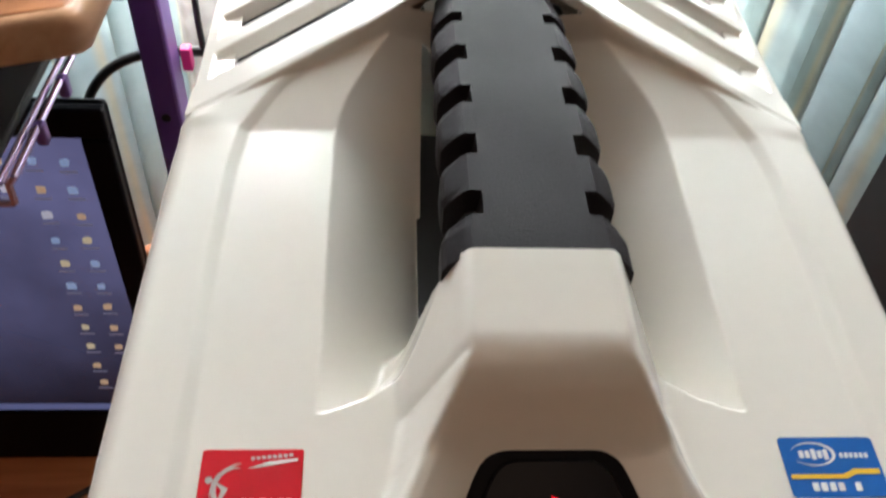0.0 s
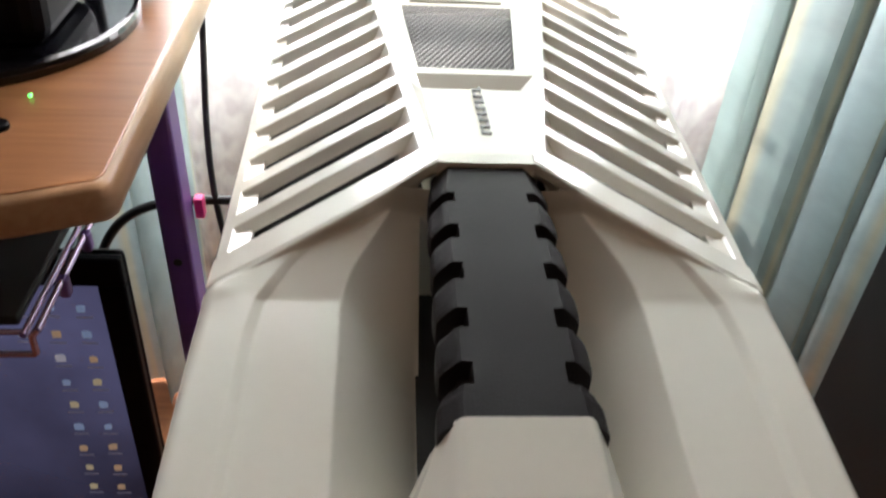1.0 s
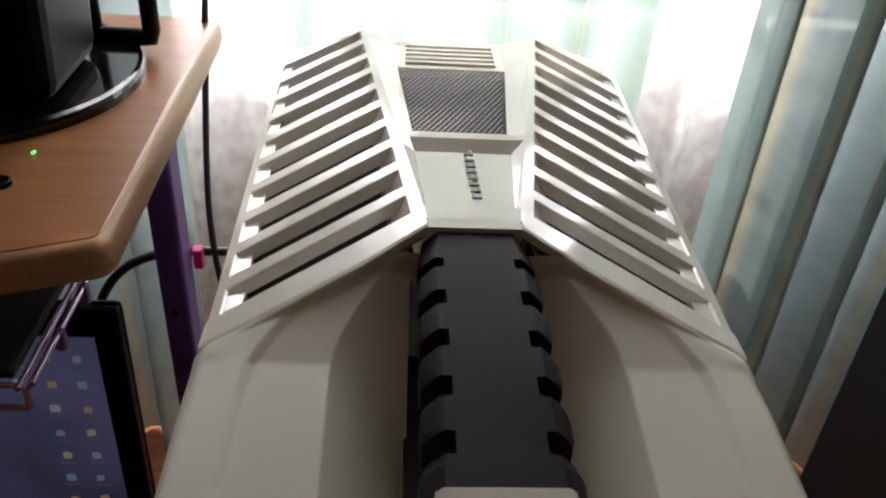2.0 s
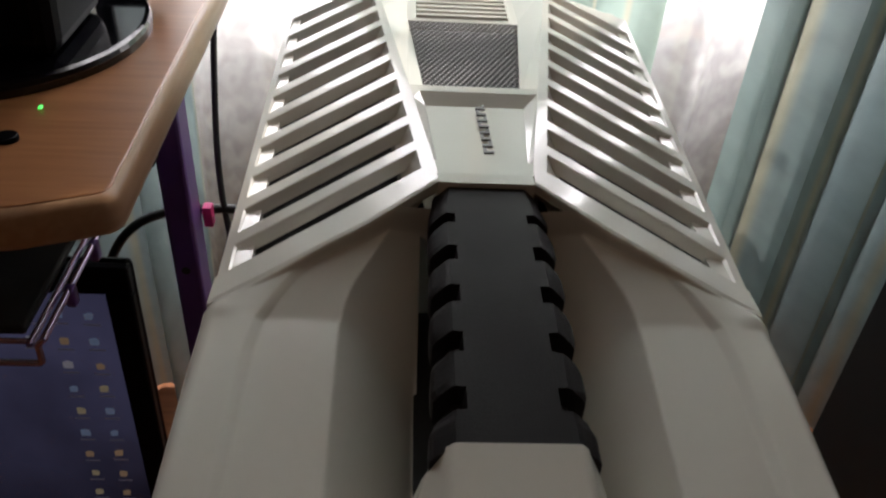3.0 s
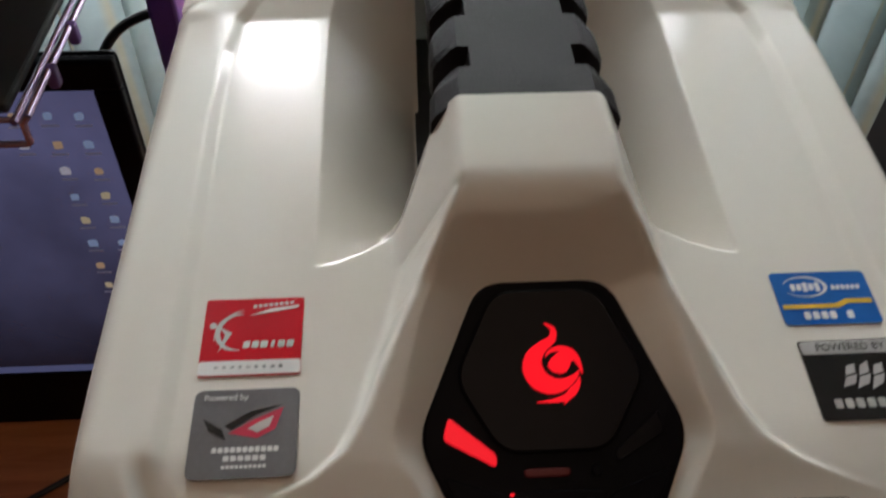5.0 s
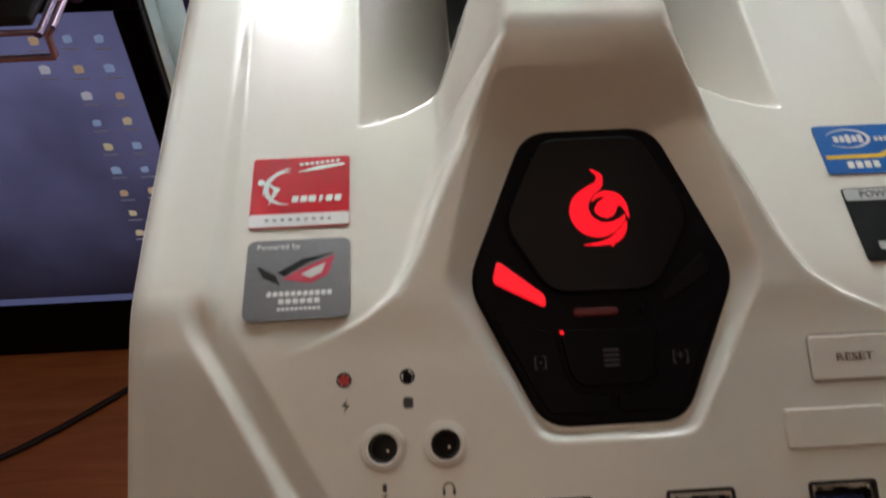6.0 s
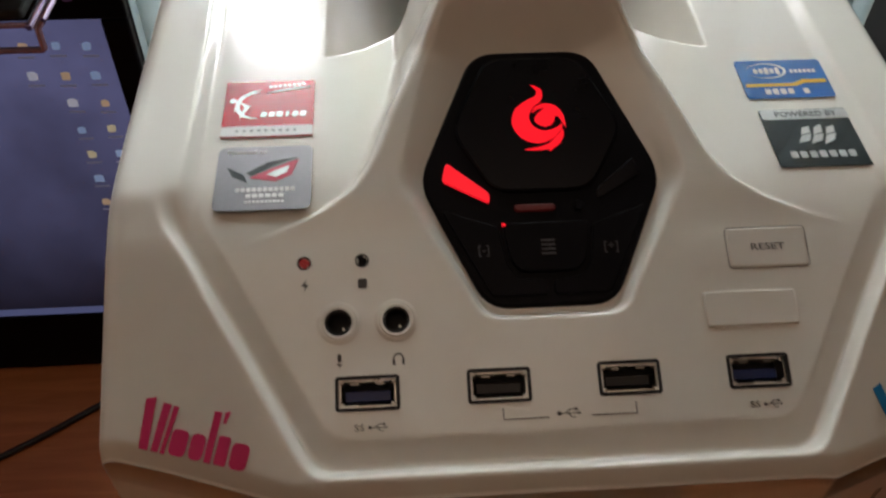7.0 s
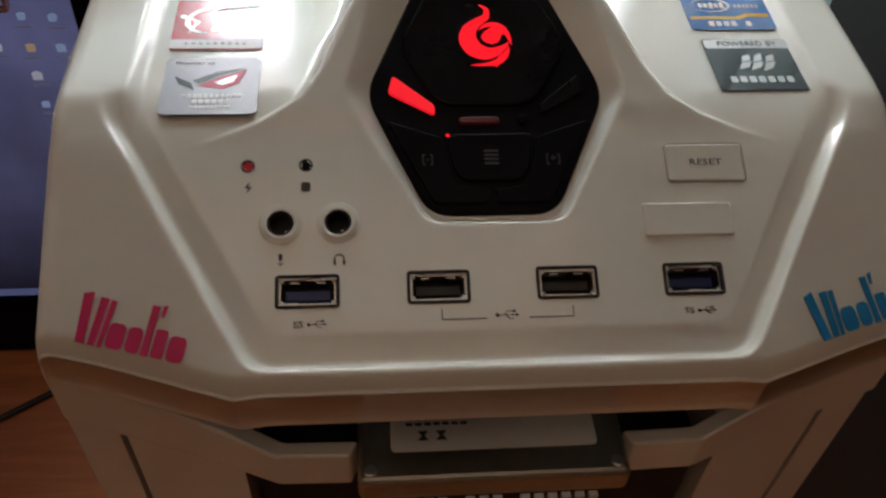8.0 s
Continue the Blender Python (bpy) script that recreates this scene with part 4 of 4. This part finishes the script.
sx_, sy_ = -0.0701, 0.0440
m = on_deck(sx_, sy_) @ L1
st = sticker("grey_sticker", "brushed grey foil sticker with a crimson slanted emblem", sx_, sy_, 0.0242, 0.0218, 0.0020, ST_GREY)
words("powered_word", "Powered by", 0.0021, ST_WHITE, m @ Matrix.Translation((-0.0048, 0.0088, 0)), st)
print_on(st, m, [(-0.0095, 0.0036), (-0.0050, 0.0008), (-0.0040, -0.0018), (-0.0080, 0.0004)][::-1], ST_BLACK, "emblem_wing")
print_on(st, m, [(-0.0046, 0.0016), (0.0010, 0.0052), (0.0082, 0.0066), (0.0020, 0.0040), (-0.0030, 0.0006)][::-1], ST_BLACK, "emblem_wing")
o = [(-0.0036, -0.0002), (0.0020, 0.0030), (0.0086, 0.0060), (0.0070, 0.0006), (0.0030, -0.0016)]
print_on(st, m, o[::-1], ST_PINKRED, "emblem_blade")
print_on(st, m @ Matrix.Translation((0, 0, 0.0001)), [(0.0008, 0.0008), (0.0030, 0.0022), (0.0064, 0.0038), (0.0056, 0.0012), (0.0030, -0.0002)][::-1], ST_SILVER, "emblem_eye")
for row, (y, cnt, w, h) in enumerate(((-0.0042, 11, 0.0011, 0.0013), (-0.0062, 6, 0.0013, 0.0013), (-0.0082, 10, 0.0008, 0.0008))):
    for k in range(cnt):
        print_on(st, m, rounded(w, h, 0.0002, 1, (k - (cnt - 1) / 2) * w * 1.25 + 0.0006, y), ST_WHITE, "letter_bar")

sx_, sy_ = 0.0743, 0.0746
m = on_deck(sx_, sy_) @ L1
st = sticker("blue_sticker", "blue foil sticker with a white oval and yellow band", sx_, sy_, 0.0252, 0.0160, 0.0012, ST_BLUE)
print_on(st, m, [(-0.0117, -0.0020), (0.0020, -0.0020), (0.0050, -0.0006), (0.0117, -0.0006), (0.0117, -0.0020), (0.0055, -0.0020), (0.0026, -0.0032), (-0.0117, -0.0032)][::-1], ST_YELLOW, "yellow_band")
print_on(st, m, arc(0.0058, 0.0009, -150, 165, -0.0042, 0.0034, 24, 0.55), ST_WHITE, "oval_ring")
for k in range(5):
    print_on(st, m, rounded(0.0012, 0.0028 if k in (2, 4) else 0.0020, 0.0003, 2, -0.0074 + 0.0016 * k, 0.0033), ST_WHITE, "letter_bar")
for k in range(6):
    print_on(st, m, rounded(0.0009, 0.0014, 0.0002, 1, 0.0030 + 0.0013 * k, 0.0030), ST_WHITE, "letter_bar")
for k in range(6):
    if k != 4:
        print_on(st, m, rounded(0.0016, 0.0022, 0.0003, 2, -0.0062 + 0.0022 * k, -0.0053), ST_WHITE, "letter_bar")

sx_, sy_ = 0.0755, 0.0514
m = on_deck(sx_, sy_) @ L1
st = sticker("black_sticker", "black and silver foil sticker with a pale sail emblem", sx_, sy_, 0.0254, 0.0214, 0.0010, ST_BLACK)
print_on(st, m, rounded(0.0246, 0.0036, 0.0008, 3, 0, 0.0086), ST_SILVER, "silver_band")
words("powered_word", "POWERED BY", 0.0028, INK, m @ Matrix.Translation((0, 0.0086, 0.0001)), st)
for k in range(3):
    x = -0.0040 + 0.0034 * k
    print_on(st, m, [(x - 0.0012, -0.0022 - 0.0004 * k), (x + 0.0020, -0.0014), (x + 0.0032, 0.0012), (x + 0.0003, 0.0004)], ST_SILVER, "sail")
    print_on(st, m, [(x + 0.0003, 0.0008), (x + 0.0030, 0.0016), (x + 0.0034, 0.0040 + 0.0006 * (k == 1)), (x + 0.0012, 0.0034)], ST_SILVER, "sail")
for k in range(7):
    print_on(st, m, rounded(0.0019, 0.0024, 0.0004, 2, -0.0078 + 0.0026 * k, -0.0064), ST_SILVER, "letter_bar")

# vinyl decals on the corner facets: plain shapes
def decal(sx, material, label):
    cx, cy = sx * 0.0856, -0.0134
    def h(x, y):
        return float(cover_height(np.array([x]), np.array([y]))[0])
    p0 = Vector((cx, cy, h(cx, cy)))
    ux = (Vector((cx + 0.01, cy, h(cx + 0.01, cy))) - p0).normalized()
    uy = (Vector((cx, cy + 0.006, h(cx, cy + 0.006))) - p0).normalized()
    nz = ux.cross(uy).normalized()
    uy = nz.cross(ux)
    m = Matrix(((ux.x, uy.x, nz.x, p0.x), (ux.y, uy.y, nz.y, p0.y), (ux.z, uy.z, nz.z, p0.z), (0, 0, 0, 1))) @ Matrix.Rotation(radians(-20 * -sx if sx > 0 else -20), 4, 'Z') @ Matrix.Translation((0, 0, 0.0003))
    dec = None
    shapes = [[(-0.0140, 0.0050), (-0.0112, 0.0058), (-0.0100, -0.0056), (-0.0126, -0.0056)],
              [(-0.0090, 0.0050), (-0.0066, 0.0050), (-0.0072, -0.0056), (-0.0092, -0.0056)],
              [(-0.0060, 0.0048), (-0.0044, 0.0048), (-0.0054, -0.0056), (-0.0066, -0.0056)],
              rounded(0.0048, 0.0056, 0.0014, 4, -0.0022, -0.0026),
              rounded(0.0040, 0.0056, 0.0014, 4, 0.0029, -0.0026),
              [(0.0055, -0.0054), (0.0074, -0.0054), (0.0074, 0.0056), (0.0053, 0.0056)],
              [(0.0082, 0.0058), (0.0096, 0.0062), (0.0090, 0.0034), (0.0082, 0.0034)],
              rounded(0.0034, 0.0062, 0.0006, 3, 0.0098, -0.0022),
              rounded(0.0048, 0.0056, 0.0014, 4, 0.0146, -0.0026)]
    for s in shapes:
        ob = part("decal" if dec is None else "decal_shape", prism(bmesh.new(), [(x * 0.87, y * 1.05) for x, y in s], 0.00012, m), material, dec)
        if dec is None:
            dec = tagged(ob, label, "decal", "corner decals")
decal(-1, DECAL_PINK, "magenta vinyl lettering decal stuck on the white case corner")
decal(1, DECAL_BLUE, "bright blue vinyl lettering decal stuck on the white case corner")

# ---- drive in the front dock ----
drive = thing("hard_drive", (0, 0.0, 0.503), "bare metal notebook drive pushed into the front dock", "hard drive")
bm = box(bmesh.new(), (-0.035, -0.0335, 0.5040), (0.035, 0.066, 0.5130), 0.0018, 3)
part("drive_case", bm, DRIVEMETAL, drive, "brushed steel drive case")
part("drive_label", prism(bmesh.new(), rounded(0.054, 0.060, 0.0015, 4, 0.0005, 0.0), 0.0002, Matrix.Translation((0, 0.0050, 0.51305))), ST_WHITE, drive, "white paper label")
for row in range(3):
    for k in range(7):
        part("print_bar", prism(bmesh.new(), rounded(0.0018, 0.0009, 0.0002, 1), 0.0001, Matrix.Translation((-0.0215 + 0.0024 * k, -0.0170 + 0.0016 * row, 0.51328))), INK, drive)
for k in range(2):
    part("print_mark", prism(bmesh.new(), [(-0.0014, -0.0014), (0.0014, -0.0014), (0.0004, 0.0), (0.0014, 0.0014), (-0.0014, 0.0014), (-0.0004, 0.0)], 0.0001, Matrix.Translation((-0.018 + 0.0048 * k, -0.0205, 0.51328))), INK, drive)
for sx in (-1, 1):
    disc("screw", 0.0017, 0.0, 0.0006, Matrix.Translation((sx * 0.0318, -0.0300, 0.5130)), METAL, drive, 16, 0.0003)
part("circuit_board", box(bmesh.new(), (-0.033, -0.0315, 0.5005), (0.033, 0.066, 0.5042)), INNER, drive)
for k in range(16):
    if k not in (5, 9):
        boxpart("barcode_bar", (-0.029 + 0.0036 * k, -0.0345, 0.5016), (-0.0266 + 0.0036 * k, -0.0330, 0.5036), ST_WHITE, drive, 0)

# ---- desk ----
desk = thing("computer_desk", (-0.6, 0.46, 0), "orange beech laminate computer desk on painted steel legs", "desk")
DZ = 0.5695
outline = soften([(-1.25, 0.292), (-0.2215, 0.290), (-0.1765, 0.307), (-0.1815, 0.625), (-1.25, 0.625)], 0.007, 6)
part("desk_top", prism(bmesh.new(), outline, DZ, None, 0.0012, DZ - 0.024), DESKWOOD, desk)
# rounded edging round the front and the free end
edge_line = [p for p in outline if p[1] < 0.62]
edge_line = sorted((p for p in edge_line if p[1] < 0.3085), key=lambda p: p[0]) + [(-0.1815, 0.622)]
bm = bmesh.new()
prof = [(0.0, -0.0006), (0.0032, -0.0012), (0.0058, -0.0040), (0.0068, -0.0090), (0.0068, -0.0160), (0.0055, -0.0212), (0.0, -0.0245)]
rows = []
for i, p in enumerate(edge_line):
    a, b = Vector(edge_line[max(i - 1, 0)]), Vector(edge_line[min(i + 1, len(edge_line) - 1)])
    d = (b - a).normalized()
    n_ = Vector((d.y, -d.x))
    rows.append([bm.verts.new((p[0] + n_.x * o, p[1] + n_.y * o, DZ + z)) for o, z in prof])
for a, b in zip(rows, rows[1:]):
    for i in range(len(prof) - 1):
        bm.faces.new((a[i], a[i + 1], b[i + 1], b[i]))
part("edge_band", bm, DESKEDGE, desk, "pale rounded edge band", True)
leg = boxpart("leg", (-0.2290, 0.5350, 0.0), (-0.2060, 0.565, DZ - 0.0255), LEGPAINT, desk, 0.003, "violet painted steel leg")
disc("bolt_hole", 0.0038, 0, 0.001, Matrix.Translation((-0.2185, 0.5352, 0.337)) @ Matrix.Rotation(radians(90), 4, 'X'), INNER, leg, 14)
boxpart("leg", (-1.20, 0.515, 0.0), (-1.177, 0.545, DZ - 0.0235), LEGPAINT, desk, 0.003)
boxpart("apron", (-1.175, 0.52, 0.45), (-0.225, 0.538, DZ - 0.024), INNER, desk, 0.002)

drawer = thing("keyboard_drawer", (-0.4, 0.3, 0.49), "pulled out keyboard drawer on pale steel rails under the desk", "drawer")
for x, z in ((-0.2300, 0.4700), (-0.2385, 0.4660)):
    tube("rail", [(x, 0.306, z), (x, 0.560, z)], 0.0021, WIRE, drawer)
for y in (0.350, 0.395, 0.520):
    boxpart("rail_clip", (-0.2330, y - 0.004, 0.458), (-0.2265, y + 0.004, 0.472), LEGPAINT, drawer, 0.002)
tube("front_rod", [(-0.2300, 0.3075, 0.4700), (-0.2340, 0.3065, 0.4655), (-0.2345, 0.3065, 0.4530), (-0.2360, 0.3065, 0.4515), (-0.60, 0.3065, 0.4515)], 0.0021, WIRE, drawer)
tube("front_rod", [(-0.60, 0.309, 0.4660), (-0.2385, 0.309, 0.4660)], 0.0018, WIRE, drawer)
boxpart("tray", (-0.62, 0.312, 0.4672), (-0.2420, 0.56, 0.4730), INNER, drawer, 0.002)
boxpart("tray_back", (-0.62, 0.552, 0.4731), (-0.2420, 0.56, 0.5440), INNER, drawer, 0.001)
tube("rail", [(-0.6250, 0.306, 0.4690), (-0.6250, 0.56, 0.4690)], 0.0021, WIRE, drawer)

# stand and its black body on the desk
stand = thing("monitor_stand", (-0.31, 0.49, DZ), "glossy black monitor stand with a round foot on the desk", "monitor stand")
disc("foot", 0.108, 0, 0.009, Matrix.Translation((-0.312, 0.492, DZ)), STANDGLOSS, stand, 72, 0.004)
bm = box(bmesh.new(), (-0.44, 0.425, DZ + 0.0095), (-0.238, 0.520, DZ + 0.34), 0.012, 3)
for v in bm.verts:
    v.co.x += 0.06 * (v.co.z - DZ)
part("column", bm, SATINBLACK, stand)
tube("cable_clip", [(-0.228 + 0.020 * max(-1, min(1, 1.5 * math.cos(a))), 0.545, DZ + 0.062 + 0.050 * max(-1, min(1, 1.4 * math.sin(a)))) for a in [2 * math.pi * i / 28 for i in range(28)]], 0.0065, SATINBLACK, stand, cyclic=True)
boxpart("pilot_or_glint", (-0.246, 0.4225, DZ + 0.104), (-0.243, 0.4245, DZ + 0.106), LED_GLINT_GREEN, stand, 0)
# glowing block on the desk top, standing in for the green light's reflection
boxpart("pilot_or_glint", (-0.2375, 0.3850, DZ + 0.0012), (-0.2355, 0.3885, DZ + 0.0024), LED_GLINT_GREEN, stand, 0.0006)
disc("button", 0.006, 0, 0.003, Matrix.Translation((-0.2420, 0.3530, DZ)), SATINBLACK, desk, 20, 0.001)

# ---- screen standing on the floor ----
mon = thing("floor_monitor", (-0.5, 0.4, 0), "flat screen with black bezel standing on the floor", "monitor")
TILT_M = radians(2)
MM = Matrix.Translation((0, 0.420, 0.004)) @ Matrix.Rotation(-TILT_M, 4, 'X')
def mpart(name, lo, hi, material, bevel=0.002, label="", parent=None):
    bm = box(bmesh.new(), lo, hi, bevel)
    bm.transform(MM)
    return part(name, bm, material, parent or mon, label)
MX0, MX1, MH = -0.80, -0.2265, 0.4170
mpart("housing", (MX0, 0.004, 0.0), (MX1, 0.014, MH), SATINBLACK, 0.006)
mpart("bezel", (MX0, -0.004, 0.0), (MX1, 0.005, 0.078), SATINBLACK)
mpart("bezel", (MX0, -0.004, MH - 0.024), (MX1, 0.005, MH), SATINBLACK)
mpart("bezel", (MX1 - 0.020, -0.004, 0.078), (MX1, 0.005, MH - 0.024), SATINBLACK)
mpart("bezel", (MX0, -0.004, 0.078), (MX0 + 0.027, 0.005, MH - 0.024), SATINBLACK)
SCREEN = mat("lit_screen", (0.02, 0.02, 0.03), 0.25)
nt = SCREEN.node_tree
tc = nt.nodes.new("ShaderNodeTexCoord")
nz = nt.nodes.new("ShaderNodeTexNoise"); nz.inputs["Scale"].default_value, nz.inputs["Detail"].default_value = 9, 4
sp = nt.nodes.new("ShaderNodeSeparateXYZ")
rp = nt.nodes.new("ShaderNodeMapRange")
rp.inputs["From Min"].default_value, rp.inputs["From Max"].default_value = 0.08, 0.42
rp.inputs["To Min"].default_value, rp.inputs["To Max"].default_value = 0.012, 0.26
nt.links.new(tc.outputs["Object"], nz.inputs["Vector"]); nt.links.new(tc.outputs["Object"], sp.inputs[0])
nt.links.new(sp.outputs[2], rp.inputs["Value"])
mu = nt.nodes.new("ShaderNodeMath"); mu.operation = 'MULTIPLY'
nt.links.new(nz.outputs[0], mu.inputs[0]); nt.links.new(rp.outputs[0], mu.inputs[1])
nt.nodes["Principled BSDF"].inputs["Emission Color"].default_value = (0.17, 0.18, 0.36, 1)
nt.links.new(mu.outputs[0], nt.nodes["Principled BSDF"].inputs["Emission Strength"])
screen = mpart("screen", (MX0 + 0.027, -0.001, 0.078), (MX1 - 0.020, 0.004, MH - 0.024), SCREEN, 0, "lit dark blue screen with small icons")
ICONS = [mat("icon_" + n_, c, 0.4, emit=c, power=0.11) for n_, c in (("yellow", (0.55, 0.50, 0.33)), ("white", (0.50, 0.53, 0.62)), ("orange", (0.52, 0.38, 0.24)), ("blue", (0.28, 0.40, 0.62)), ("red", (0.40, 0.16, 0.16)))]
CAPTION = mat("icon_caption", (0.2, 0.2, 0.26), 0.4, emit=(0.30, 0.30, 0.42), power=0.055)
TASKBAR = mat("task_bar_blue", (0.1, 0.12, 0.2), 0.4, emit=(0.14, 0.17, 0.36), power=0.1)
rng = random.Random(7)
for col in range(3):
    for row in range(12):
        if (col == 2 and row > 2) or (col != 0 and row == 0):
            continue
        x = -0.2610 - 0.0236 * col - 0.0011 * row * 0.5
        z = 0.3970 - 0.0252 * row + rng.uniform(-0.001, 0.001) + (0.002 if row == 0 else 0)
        r = rng.uniform(0.0030, 0.0040)
        bm = bmesh.new()
        prism(bm, soften([(-r, -r), (r * rng.uniform(0.6, 1), -r), (r, r * rng.uniform(0.3, 0.9)), (r * 0.2, r), (-r, r * rng.uniform(0.5, 1))], 0.0012), 0.0004)
        bm.transform(MM @ Matrix.Translation((x + rng.uniform(-0.001, 0.001), -0.0012, z)) @ Matrix.Rotation(radians(90), 4, 'X'))
        part("icon", bm, rng.choice(ICONS[:4]) if row else ICONS[4], screen)
        if row:
            bm = box(bmesh.new(), (x - 0.006, -0.0014, z - 0.0095), (x + 0.006, -0.0011, z - 0.0078))
            bm.transform(MM)
            part("caption_bar", bm, CAPTION, screen)
bm = box(bmesh.new(), (MX0 + 0.027, -0.0014, 0.078), (MX1 - 0.020, -0.0011, 0.087))
bm.transform(MM)
part("task_bar", bm, TASKBAR, screen)
mpart("foot_bar", (-0.70, 0.002, -0.004), (-0.45, 0.07, 0.0), SATINBLACK, 0.003)

# ---- cables ----
tagged(tube("cable", [(-0.185, 0.62, 0.59), (-0.190, 0.595, 0.47), (-0.2007, 0.565, 0.376), (-0.150, 0.55, 0.20), (-0.15, 0.54, 0.004)], 0.0028, CABLE, kind='NURBS'), "thin black cable hanging down behind the desk edge", "cable")
tagged(tube("cable", [(-0.305, 0.55, 0.27), (-0.290, 0.55, 0.355), (-0.245, 0.572, 0.380), (-0.20, 0.572, 0.378), (-0.10, 0.58, 0.372)], 0.0042, CABLE, kind='NURBS'), "thick black cable arching beside the desk leg", "cable")
tagged(tube("cable", [(-0.75, 0.30, 0.004), (-0.55, 0.26, 0.004), (-0.42, 0.30, 0.004), (-0.33, 0.38, 0.004), (-0.26, 0.42, 0.004)], 0.0032, CABLE, kind='NURBS'), "black cable lying on the wood floor", "cable")
tagged(boxpart("cable_tag", (-0.2045, 0.560, 0.366), (-0.1965, 0.570, 0.386), PINK, None, 0.001), "small pink tape tag round the cable", "tag")
